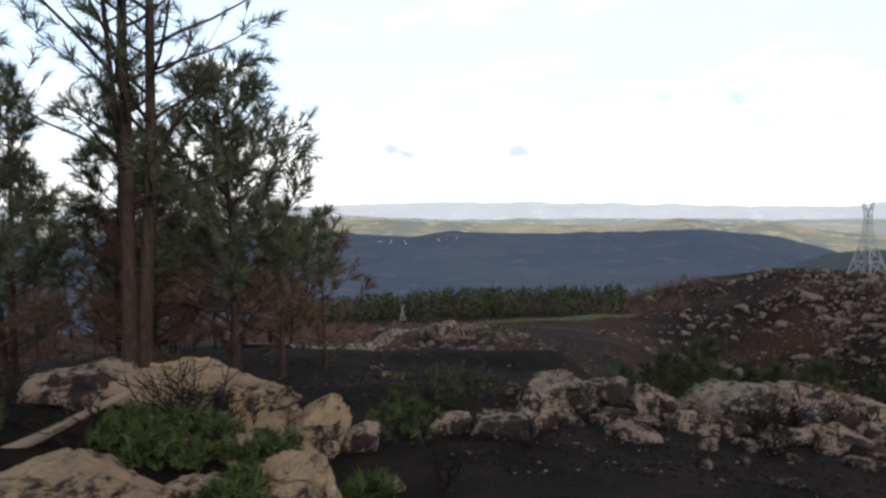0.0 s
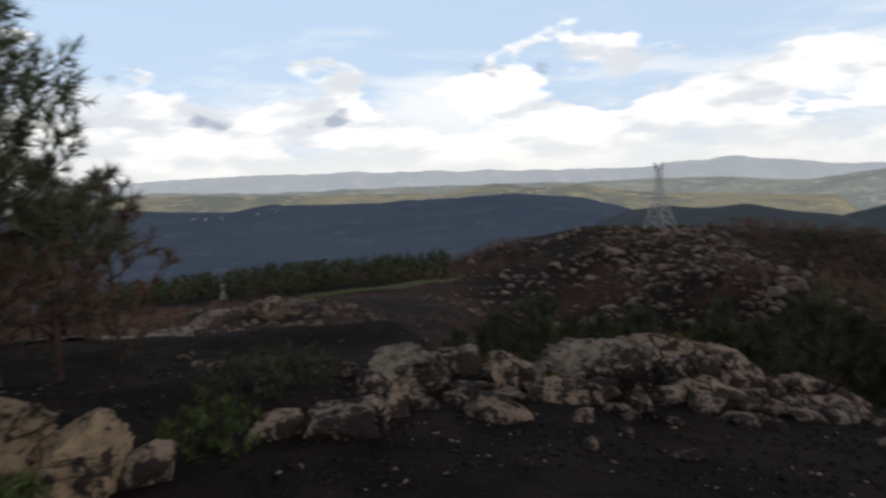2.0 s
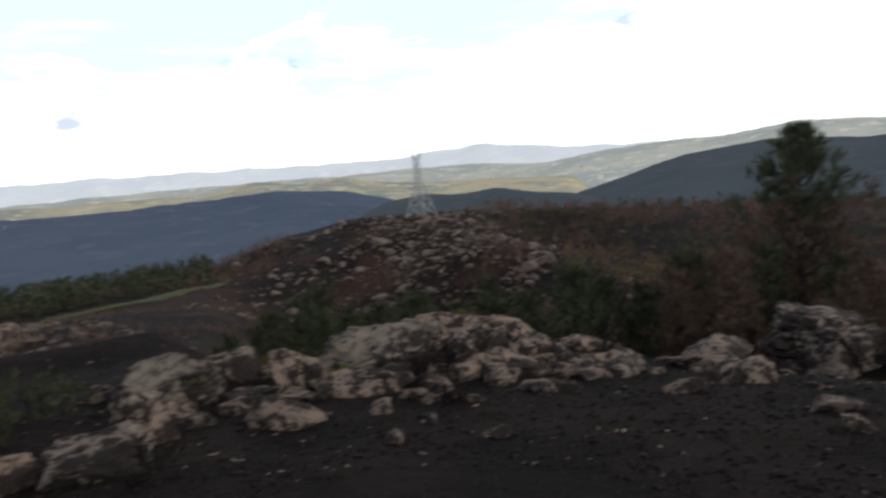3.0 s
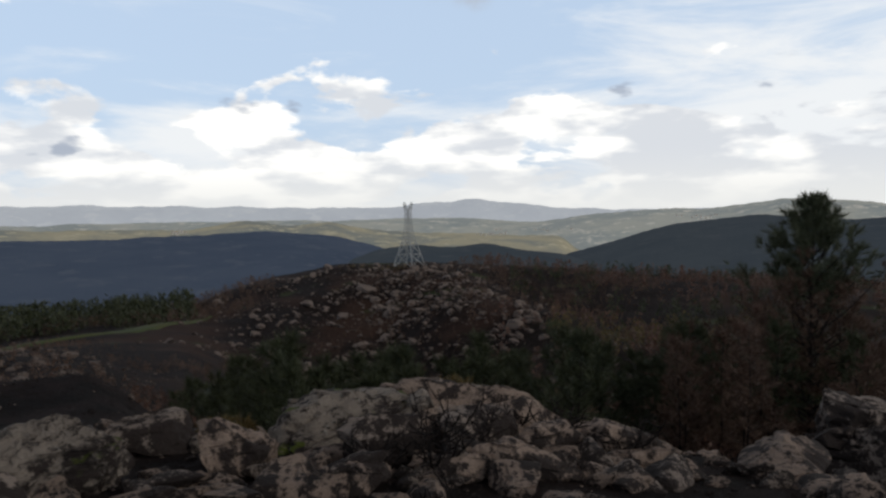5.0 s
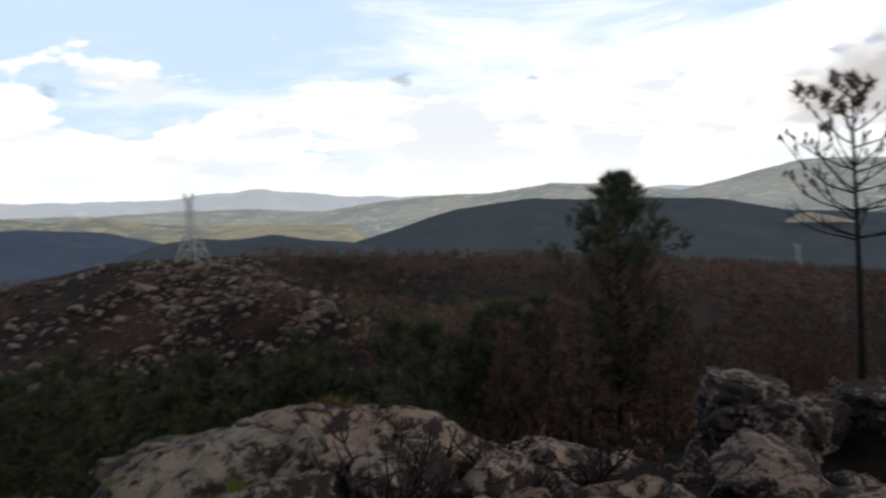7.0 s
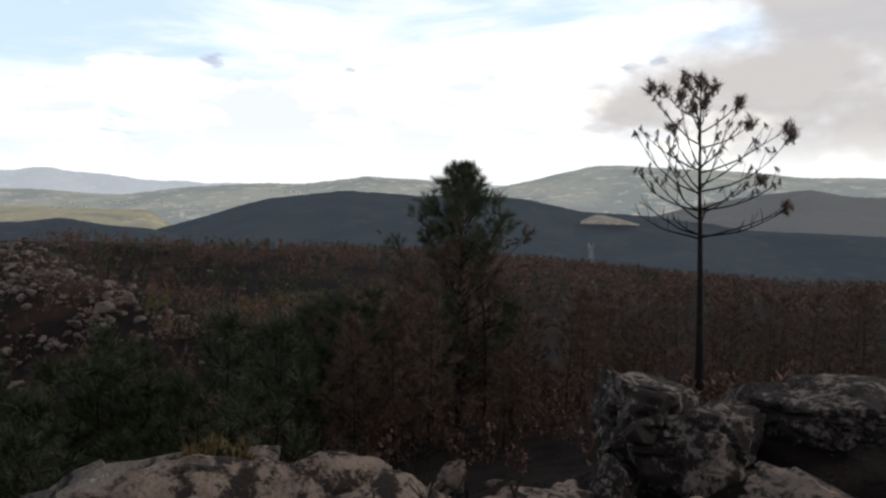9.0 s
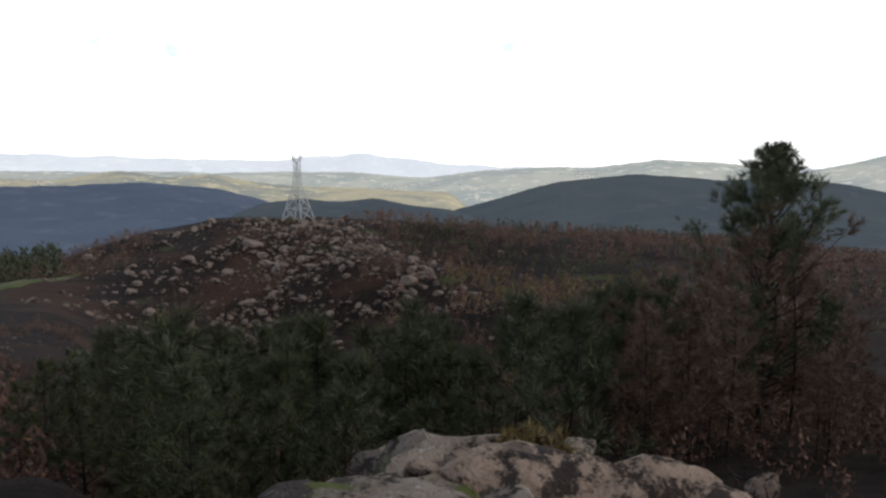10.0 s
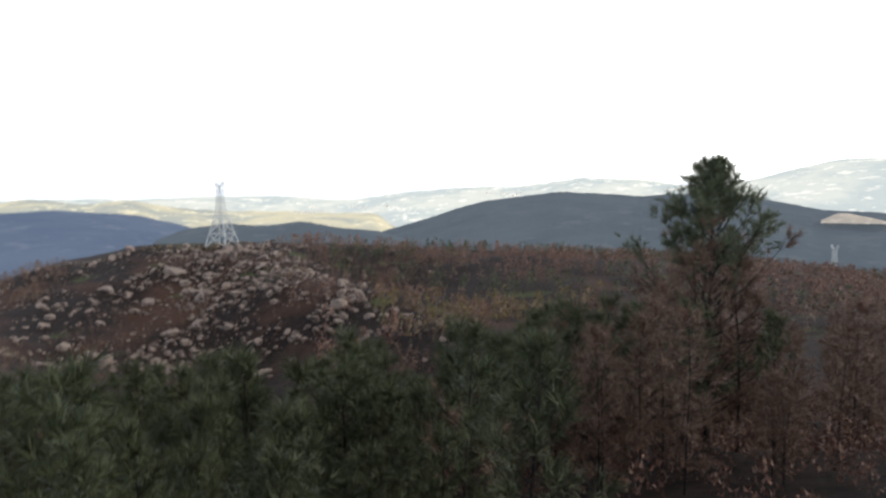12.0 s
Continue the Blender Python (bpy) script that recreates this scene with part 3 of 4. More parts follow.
boulder(10.9, 8.1, 0.8, 0.6, 41, SCORCHED, "small upright granite block split by fire", deep=0.8)
boulder(10.2, 6.0, 1.1, 0.28, 34, GRANITE, "flat granite slab on the burnt slope", deep=0.6)
boulder(11.0, 5.0, 1.6, 0.35, 35, GRANITE, "flat granite slab on the burnt slope", deep=0.6)
boulder(11.85, 10.8, 0.75, 0.8, 36, GRANITE, "rounded granite block at the slope's edge")
boulder(10.4, 9.6, 0.6, 0.3, 37, SCORCHED, scor)
boulder(9.6, 6.9, 0.7, 0.25, 38, GRANITE, "pale granite stone bedded in burnt soil")
boulder(14.8, 8.0, 1.6, 0.6, 39, SCORCHED, scor)

STONE_SHAPES = [rock_mesh("stone", 100 + k, (0.5, 0.36, 0.22), GRANITE if k % 3 else SCORCHED, 3, 8, 0.08) for k in range(6)]


def stone(x, y, w, seed, flat=1.0):
    rng = random.Random(seed)
    ob = new("stone", STONE_SHAPES[seed % 6])
    ob.matrix_world = pose(x, y, ground_at(x, y) + 0.07 * w, rng.uniform(-15, 15), rng.uniform(-15, 15), rng.uniform(0, 360)) @ Matrix.Diagonal((w, w * rng.uniform(0.7, 1.1), w * flat, 1))
    return tagged(ob, "loose pale granite stone on burnt soil", "stone", "loose stones on the knoll")


for k, (x, y, w) in enumerate([(2.36, 5.1, 0.27), (2.98, 4.72, 0.24), (2.2, 7.2, 0.42), (3.0, 6.85, 0.5), (1.4, 6.8, 0.38), (2.7, 6.0, 0.33), (3.55, 6.4, 0.4), (4.4, 5.6, 0.32), (5.3, 3.5, 0.46),
                               (5.2, 4.9, 0.45), (1.9, 7.6, 0.4), (2.5, 7.5, 0.35), (3.2, 7.5, 0.45), (3.9, 6.9, 0.4), (4.1, 6.1, 0.28), (5.0, 6.2, 0.4), (2.9, 5.5, 0.22), (-0.6, 3.6, 0.34)]):
    stone(x, y, w, 200 + k, 0.9)
rng = random.Random(19)
for k in range(75):
    t = rng.random()
    x, y = 1.2 + 5.6 * t + rng.gauss(0, 0.3), 8.4 - 1.9 * t - abs(rng.gauss(0, 0.9))
    stone(x, y, rng.uniform(0.2, 0.7), 400 + k, rng.uniform(0.6, 1.1))
rng = random.Random(17)
for k in range(90):
    a, r = rng.uniform(-20, 100), rng.uniform(3, 17) ** 1.0
    x, y = 1.5 + r * math.sin(radians(a)), 3 + r * math.cos(radians(a))
    if min(math.hypot(x - e[0], y - e[1]) for _, e, _, _ in PATH) > 0.9:
        stone(x, y, rng.uniform(0.12, 0.42), 300 + k, rng.uniform(0.6, 1.0))


def hill_rocks():
    """Granite blocks over the rocky hill: the larger ones singly, the rest as scree."""
    rng = random.Random(23)
    shapes = [rock_mesh("hill_rock", 150 + k, (0.5, 0.42, 0.42), FAR_ROCK, 2, 9, 0.08) for k in range(6)]
    for s in shapes:
        s.shade_flat()
    scree = Geo()
    base = [(np.array([v.co[:] for v in s.vertices]), [tuple(p.vertices) for p in s.polygons]) for s in shapes]
    spots = []
    while len(spots) < 2900:
        u = rng.random()
        if u < 0.58:
            d, a = rng.uniform(170, 305), rng.gauss(26.5, 6.2)
        elif u < 0.9:
            t = rng.random()
            x0, y0 = 150 - 38 * t + rng.gauss(-4, 9), 250 - 130 * t + rng.gauss(0, 14)
            d, a = math.hypot(x0, y0), math.degrees(math.atan2(x0, y0))
        else:
            d, a = rng.uniform(40, 110), rng.gauss(2, 7)
        x, y = d * math.sin(radians(a)), d * math.cos(radians(a))
        if bumps(np.array([x]), np.array([y]), 16, 77)[0] < -0.06 and u < 0.9 and rng.random() < 0.7:
            continue
        w = min(0.4 + rng.expovariate(1.35), 4.2) * (0.45 if d < 120 else 1.0)
        spots.append((w, x, y))
    spots.sort(reverse=True)
    # two blocks that stand out
    spots = [(6.5, 112, 206), (6.0, 117, 232), (4.5, 100, 214), (4.5, 120, 205)] + spots
    for k, (w, x, y) in enumerate(spots):
        m = pose(x, y, ground_at(x, y) + 0.08 * w, rng.uniform(-20, 20), rng.uniform(-20, 20), rng.uniform(0, 360)) @ Matrix.Diagonal((w * rng.uniform(0.8, 1.3), w * 0.9, w * rng.uniform(0.45, 0.85), 1))
        if k < 240:
            ob = new("hill_rock", shapes[k % 6])
            ob.matrix_world = m
            tagged(ob, "large granite block on the burnt hillside", "rock", "granite blocks on the hill")
        else:
            v, f = base[k % 6]
            scree.add([m @ Vector(p) for p in v], f)
    tagged(new("hill_scree", scree.mesh("hill_scree", FAR_ROCK)), "scattered granite stones over the burnt hill", "stones", kind="stuff")
    for x, y, w, h in ((0, 66, 3.2, 2.0), (1.8, 67, 2.0, 1.2), (-1.5, 68, 2.0, 1.0)):
        boulder(x, y, w, h, int(x * 10 + 91), GRANITE, "pale granite boulder on the burnt slope below", sub=3, group="boulders on the slope")


hill_rocks()


# ---------------------------------------------------------------- pines
def tuft(g, p, d, size, blades, rng, droop=0.0, wide=0.055):
    """A spray of needles at p that points along d."""
    d = Vector(d).normalized()
    a = d.orthogonal().normalized()
    b = d.cross(a)
    for _ in range(blades):
        t, s = rng.uniform(0, 6.283), rng.uniform(0.15, 0.95)
        n = (d * rng.uniform(0.45, 1.0) + (a * math.cos(t) + b * math.sin(t)) * s + Vector((0, 0, -droop))).normalized()
        l = size * rng.uniform(0.6, 1.1)
        w = n.cross(Vector((rng.gauss(0, 1), rng.gauss(0, 1), rng.gauss(0, 1)))).normalized() * size * wide
        o = p + d * rng.uniform(-0.5, 0.3) * size
        k = len(g.v)
        g.v.extend((o - w * 0.6, o + w * 0.6, o + n * l))
        g.f.append((k, k + 1, k + 2))


def bend(p, d, length, n, rng, wig, rise):
    pts, d = [Vector(p)], Vector(d).normalized()
    for _ in range(n):
        d = (d + Vector((rng.gauss(0, wig), rng.gauss(0, wig), rng.gauss(0, wig) + rise))).normalized()
        pts.append(pts[-1] + d * length / n)
    return pts


def make_pine(x, y, seed, tall, label, start=0.25, reach=1.6, limbs=34, tufts=9, blades=16, size=0.26, green=0.0, lean=0.02, radius=None, twins=1, needles=GREEN, name="pine_tree",
              trunk_mat=BARK, density=1.0, rise=0.10, taper=0.8, group="pines", base_z=None, twiggy=True, bare=0.0, droop=0.0):
    """A pine: tapered trunk, rising limbs with twigs, sprays of needles. green: needles under that share of the height are scorched."""
    rng = random.Random(seed)
    root = thing(name, x, y, (ground_at(x, y) if base_z is None else base_z) - 0.1, label, "tree", group)
    radius = radius or tall * 0.014
    wood, limb, fol, dead = Geo(), Geo(), Geo(), Geo()
    for tw in range(twins):
        off = Vector((tw * 0.17, tw * 0.12, 0))
        axis = bend(off, (rng.gauss(0, lean), rng.gauss(0, lean), 1), tall * (1 - 0.1 * tw), 12, rng, 0.02, 0.03)
        wood.tube(axis, [radius * (1.25 if i == 0 else 1 - 0.93 * i / 12) for i in range(13)], 8)
        for k in range(limbs):
            f = start + (1 - start) * (k + rng.random()) / limbs
            i = min(int(f * 12), 11)
            p = axis[i].lerp(axis[i + 1], f * 12 - i)
            a = k * 2.4 + rng.uniform(-0.5, 0.5)
            shape = (1 - ((f - start) / (1 - start)) ** 1.5 * taper) * (0.55 + 0.45 * min(1, (f - start) / 0.15))
            l = reach * shape * rng.uniform(0.5, 1.15)
            pts = bend(p, (math.cos(a), math.sin(a), 0.25 + 0.5 * f), l, 5, rng, 0.10, rise)
            limb.tube(pts, [max(radius * 0.30 * (1 - 0.16 * q) * (1.15 - f * 0.6), 0.006) for q in range(6)], 4)
            if rng.random() < bare:
                continue
            g = dead if f < green + rng.gauss(0, 0.05) else fol
            for q in range(int(tufts * density * (0.5 + shape) * (0.5 if g is dead else 1.0))):
                s = 0.25 + 0.75 * math.sqrt(rng.random())
                j = min(int(s * 5), 4)
                o = pts[j].lerp(pts[j + 1], s * 5 - j)
                d = (pts[j + 1] - pts[j]).normalized() + Vector((rng.gauss(0, 0.6), rng.gauss(0, 0.6), rng.gauss(0.15, 0.45)))
                tip = o + d.normalized() * l * rng.uniform(0.05, 0.3)
                if twiggy and q % 2 == 0:
                    limb.tube([o, tip], [0.008, 0.004], 3)
                tuft(g, tip, d, size * rng.uniform(0.7, 1.2), blades, rng, droop)
        for _ in range(4):
            tuft(fol, axis[-1] + Vector((rng.gauss(0, 0.08), rng.gauss(0, 0.08), rng.uniform(-0.3, 0.1))), (0, 0, 1), size * 1.2, blades, rng)
    part("trunk", wood.mesh("trunk", trunk_mat, True), root)
    part("branchwork", limb.mesh("branchwork", trunk_mat), root)
    if fol.f:
        part("crown", fol.mesh("crown", needles), root)
    if dead.f:
        part("scorched_crown", dead.mesh("scorched_crown", BROWN), root, "brown scorched needles")
    return root


def make_bare_pine(x, y, base, tall):
    """A burnt pine: bare upswept limbs, needle balls left at the tips, rags of brown needles along them."""
    rng = random.Random(13)
    root = thing("bare_pine", x, y, base, "thin nearly bare pine with few needle tufts", "tree")
    wood, limb, ball, rags = Geo(), Geo(), Geo(), Geo()
    axis = bend((0.1, -0.15, 0), (-0.02, 0.03, 1), tall, 12, rng, 0.006, 0.05)
    wood.tube(axis, [(0.24, 0.17, 0.13)[i] if i < 3 else 0.12 * (1.05 - 0.93 * i / 12) for i in range(13)], 8)
    for w, f in enumerate((0.55, 0.62, 0.686, 0.75, 0.81, 0.874, 0.937)):
        for k in range(6 if w < 4 else 4):
            g = min(f + rng.uniform(-0.02, 0.02), 0.97)
            i = int(g * 12)
            p = axis[i].lerp(axis[min(i + 1, 12)], g * 12 - i)
            a = k * 6.283 / (6 if w < 4 else 4) + w * 0.9 + rng.uniform(-0.35, 0.35)
            l = (2.4, 2.9, 3.0, 2.6, 2.0, 1.3, 0.7)[w] * rng.uniform(0.75, 1.1)
            pts = bend(p, (math.cos(a), math.sin(a), 0.10 + 0.05 * w), l, 7, rng, 0.08, 0.095)
            limb.tube(pts, [0.034 * (1 - 0.11 * q) * (1.2 - f * 0.5) for q in range(8)], 5)
            tips = [pts[-1]]
            for q in (3, 4, 5, 6):
                d = (pts[q] - pts[q - 1]).normalized() + Vector((rng.gauss(0, 0.7), rng.gauss(0, 0.7), rng.uniform(0.2, 0.8)))
                tw = bend(pts[q], d, l * rng.uniform(0.12, 0.26), 3, rng, 0.1, 0.15)
                limb.tube(tw, [0.014, 0.012, 0.010, 0.007], 4)
                tips.append(tw[-1])
            for n, t in enumerate(tips):
                if n == 0 and (w > 2 or rng.random() < 0.2) and rng.random() < 0.8:
                    for _ in range(9):
                        tuft(ball, t + Vector((rng.gauss(0, 0.07), rng.gauss(0, 0.07), rng.gauss(0, 0.09))), (rng.gauss(0, 0.6), rng.gauss(0, 0.6), 0.8), 0.26, 22, rng, 0, 0.07)
                elif w > 0 and rng.random() < 0.75:
                    tuft(rags, t, (rng.gauss(0, 0.3), rng.gauss(0, 0.3), -0.5), 0.19, 26, rng, 0.4, 0.10)
    for _ in range(12):
        tuft(ball, axis[-1] + Vector((rng.gauss(0, 0.08), rng.gauss(0, 0.08), rng.uniform(-0.25, 0.1))), (rng.gauss(0, 0.4), rng.gauss(0, 0.4), 1), 0.28, 22, rng, 0, 0.07)
    part("trunk", wood.mesh("trunk", CHAR, True), root)
    part("branchwork", limb.mesh("branchwork", CHAR), root)
    part("crown", ball.mesh("crown", BROWN), root, "round dull brown needle tufts")
    part("withered_needles", rags.mesh("withered_needles", BROWN), root, "small hanging rags of dead needles")


# near pines beside the ochre boulders
make_pine(-4.95, 9.2, 1, 12.5, "tall twin-stemmed pine with an open crown", 0.22, 3.2, 42, 10, 22, 0.26, 0.0, 0.02, 0.13, 2, rise=0.07, group="pines beside the boulders")
make_pine(-5.2, 9.7, 2, 11.0, "slender pine with thin dark stem", 0.32, 2.2, 28, 8, 20, 0.26, 0.0, 0.02, 0.075, 1, rise=0.08, group="pines beside the boulders")
make_pine(-3.6, 10.2, 3, 4.9, "bushy wind-blown pine with dense dark green crown", 0.14, 2.15, 62, 15, 26, 0.24, 0.30, 0.03, 0.09, 1, rise=0.10, taper=0.7, group="pines beside the boulders")
make_pine(-3.0, 10.9, 4, 3.0, "small wind-blown pine with reaching side branches", 0.20, 1.5, 32, 12, 22, 0.22, 0.45, 0.05, 0.06, 1, group="pines beside the boulders")
make_pine(-7.6, 9.5, 5, 6.5, "young pine with grey-green needles", 0.12, 2.2, 50, 17, 22, 0.28, 0.2, group="pines beside the boulders")
make_pine(-6.9, 7.9, 6, 8.5, "pine with bare lower branches", 0.45, 2.2, 30, 9, 20, 0.26, 0.0, group="pines beside the boulders")
make_pine(-4.3, 12.5, 7, 4.6, "young pine scorched brown below", 0.05, 1.8, 44, 14, 20, 0.28, 0.6, group="pines beside the boulders")
make_pine(-6.3, 13.5, 8, 5.2, "young pine scorched brown below", 0.05, 2.0, 44, 14, 20, 0.28, 0.7, group="pines beside the boulders")
make_pine(-2.6, 13.0, 9, 3.2, "small scorched pine with rusty needles", 0.05, 1.4, 30, 12, 20, 0.26, 0.9, group="pines beside the boulders")

make_pine(-8.6, 12.2, 10, 5.5, "young pine with grey-green needles", 0.05, 2.2, 50, 16, 22, 0.30, 0.25, group="pines beside the boulders")
make_pine(-7.3, 14.2, 14, 6.0, "young pine with grey-green needles", 0.05, 2.3, 50, 16, 22, 0.30, 0.35, group="pines beside the boulders")
make_pine(-9.8, 14.5, 15, 7.0, "young pine with grey-green needles", 0.05, 1.9, 36, 11, 20, 0.28, 0.25, group="pines beside the boulders")
make_pine(-5.6, 11.6, 16, 3.8, "scorched young pine with rusty needles", 0.05, 1.6, 40, 13, 20, 0.28, 0.8, group="pines beside the boulders")

# the tall pine on the slope, and the thin one with few needles
make_pine(28.1, 18.2, 11, 11.1, "tall pine, green at the top and scorched brown below", 0.16, 4.3, 115, 20, 30, 0.34, 0.62, 0.005, 0.15, 1, GREEN, trunk_mat=CHAR, rise=0.13, taper=0.93, group="", base_z=-9.9)
make_pine(29.4, 17.6, 12, 8.5, "slender scorched pine with brown needles", 0.25, 1.9, 46, 11, 18, 0.36, 0.95, 0.01, 0.08, trunk_mat=CHAR, group="", base_z=-9.8)
make_bare_pine(24.4, 8.9, -6.1, 9.75)

# the young wood in the hollow: four trees, copied
POOL = [make_pine(30 + k, 40, 30 + k, 6.5, "young green pine in a dense stand", 0.10, 2.1, 34, 9, 14, 0.50, 0.25 if k < 3 else 0.55, 0.02, 0.09, 1, DARKGREEN, trunk_mat=CHAR, twiggy=False, name="young_pine", group="young pines in the hollow") for k in range(4)]
DEAD = [make_pine(32 + k, 44, 50 + k, 6.5, "scorched pine with thin rusty crown", 0.12, 1.9, 36, 12, 16, 0.44, 1.5, 0.02, 0.055, 1, RUSSET, trunk_mat=CHAR, twiggy=True, name="scorched_tree", group="scorched trees on the slope", density=0.8) for k in range(3)]


def plant(pool, x, y, s, rng, first):
    m = pose(x, y, ground_at(x, y) - 0.1, 0, 0, rng.uniform(0, 360))
    if first < len(pool):
        pool[first].matrix_world = m
        return pool[first]
    ob = copy_thing(pool[rng.randrange(len(pool))], m)
    ob.scale = (s * rng.uniform(0.9, 1.1), s * rng.uniform(0.9, 1.1), s)
    return ob


rng = random.Random(41)
k = tries = 0
while k < 225 and tries < 6000:
    tries += 1
    a, d = rng.uniform(2, 64), rng.uniform(12, 66)
    x, y = 1.5 + d * math.sin(radians(a)), 3 + d * math.cos(radians(a))
    size = rng.uniform(0.55, 1.15)
    # the wood thins out uphill: crowns stay below the brow of the slope
    brow = np.interp(a, (2, 19, 30, 36, 47, 56, 62, 66), (-15, -13.2, -13.8, -11.8, -11, -9.4, -8, -9))
    rise = math.degrees(math.atan2(ground_at(x, y) + 6.6 * size - 1.4, math.hypot(x - 2.9, y - 7.1)))
    if rise > brow or math.hypot(x - 28.1, y - 18.2) < 3 or (a > 46 and d < 26):
        continue
    plant(POOL, x, y, size, rng, k)
    k += 1
k = tries = 0
while k < 40 and tries < 3000:
    tries += 1
    a, d = rng.uniform(8, 40), rng.uniform(10, 30)
    x, y = 1.5 + d * math.sin(radians(a)), 3 + d * math.cos(radians(a))
    size = rng.uniform(0.35, 0.7)
    if math.degrees(math.atan2(ground_at(x, y) + 6.6 * size - 1.2, math.hypot(x - 2.9, y - 7.1))) > -14.5 or math.hypot(x - 4.5, y - 9.0) < 3.2:
        continue
    plant(POOL, x, y, size, rng, 99)
    k += 1
k = 0
while k < 190:
    a, d = rng.uniform(50, 104), rng.uniform(21, 95)
    x, y = 1.5 + d * math.sin(radians(a)), 3 + d * math.cos(radians(a))
    if math.hypot(x - 28.1, y - 18.2) < 2.5:
        continue
    size = rng.uniform(0.45, 1.0)
    if math.degrees(math.atan2(ground_at(x, y) + 6.6 * size - 1.4, d)) > -7.5:
        size *= 0.5
    plant(DEAD, x, y, size, rng, k)
    k += 1
for k in range(40):
    a, d = rng.uniform(-36, -16), rng.uniform(19, 50)
    plant(POOL if k % 3 else DEAD, 1.5 + d * math.sin(radians(a)), 3 + d * math.cos(radians(a)), rng.uniform(0.35, 0.8), rng, 99)


# ---------------------------------------------------------------- far woods and scrub
def scrub(name, spots, material, label, blades=26, slim=0.45, fine=0.055):
    """Many far crowns: loose upright sprays with gaps."""
    rng = random.Random(len(spots))
    g = Geo()
    spots = np.array(spots)
    for x, y, h, z in zip(*spots.T.tolist(), height(spots[:, 0], spots[:, 1]).tolist()):
        for _ in range(blades):
            t = rng.random()
            r = h * slim * (1 - 0.75 * t) * math.sqrt(rng.random())
            a = rng.uniform(0, 6.283)
            p = Vector((x + r * math.cos(a), y + r * math.sin(a), z + h * t * 0.9))
            w = Vector((rng.gauss(0, 1), rng.gauss(0, 1), rng.gauss(0, 0.5))).normalized() * h * fine
            n = Vector((rng.gauss(0, 0.6), rng.gauss(0, 0.6), 0.8)).normalized() * h * fine * 3.2
            k = len(g.v)
            g.v.extend((p - w, p + w, p + n))
            g.f.append((k, k + 1, k + 2))
    return tagged(new(name, g.mesh(name, material)), label, "woods", kind="stuff")


def scatter(n, a0, a1, d0, d1, h0, h1, seed, patch=None, cut=0.0):
    rs = np.random.RandomState(seed)
    a, d = np.radians(rs.uniform(a0, a1, n * 4)), np.sqrt(rs.uniform(d0 * d0, d1 * d1, n * 4))
    x, y, h = d * np.sin(a), d * np.cos(a), rs.uniform(h0, h1, n * 4)
    if patch is not None:
        keep = bumps(x, y, 45, patch) >= cut
        x, y, h = x[keep], y[keep], h[keep]
    return list(zip(x[:n].tolist(), y[:n].tolist(), h[:n].tolist()))


def hollow_woods():
    spots = []
    for x, y, h in scatter(1500, 2, 62, 60, 120, 2.0, 6.5, 72):
        a = math.degrees(math.atan2(x - 1.5, y - 3))
        brow = np.interp(a, (2, 19, 30, 36, 47, 56, 62), (-15, -13.2, -13.8, -11.8, -11, -9.4, -8))
        if math.degrees(math.atan2(ground_at(x, y) + h - 1.4, math.hypot(x - 2.9, y - 7.1))) < brow:
            spots.append((x, y, h))
    return spots


scrub("hollow_woods", hollow_woods(), DARKGREEN, "dense dark green young pines filling the hollow", 60, 0.42, 0.05)
scrub("far_woods_russet", scatter(2600, 36, 108, 150, 520, 2, 6, 61, 5, -0.05), RUSSET, "reddish brown scorched woods across the far slope")
scrub("far_woods_brown", scatter(2400, 34, 108, 110, 560, 2, 5, 62, 6, -0.1), BROWN, "brown leafless scorched woods across the far slope")
scrub("far_woods_green", scatter(900, 38, 108, 160, 520, 2.5, 6, 63, 8, 0.12), DARKGREEN, "scattered dark green trees in the burnt woods")
scrub("far_woods_ochre", scatter(120, 41, 58, 90, 210, 2, 5, 64, 21, 0.0), OCHRE, "ochre autumn trees in the hollow")
scrub("ridge_woods_green", scatter(900, -14, 14, 235, 330, 4, 9, 65), DARKGREEN, "dark green trees along the far ridge")
scrub("ridge_woods_brown", scatter(700, 0, 20, 245, 320, 1.5, 4, 66), BROWN, "brown scorched trees along the ridge")
scrub("slope_scrub", scatter(1300, -20, 20, 40, 200, 0.5, 1.6, 67, 12, 0.0), BROWN, "brown scorched scrub over the slope")
scrub("track_heath", scatter(1500, -16, -6, 75, 140, 0.5, 1.2, 68), RUSSET, "rusty heath beside the dirt track")
scrub("hill_scrub", scatter(1600, 16, 46, 120, 300, 0.6, 2.0, 69, 15, 0.0), BROWN, "brown scorched scrub on the rocky hill")
scrub("hollow_scrub", scatter(2800, 10, 104, 20, 75, 0.4, 1.5, 70), RUSSET, "brown scorched undergrowth beneath the young pines", 44, 0.5, 0.045)
scrub("hill_turf", scatter(500, 18, 30, 262, 300, 0.5, 1.3, 71, 16, 0.05), OCHRE, "yellow-green heath near the hilltop")


# ---------------------------------------------------------------- pylons
def bar(g, a, b, r):
    g.tube([a, b], [r, r], 4)


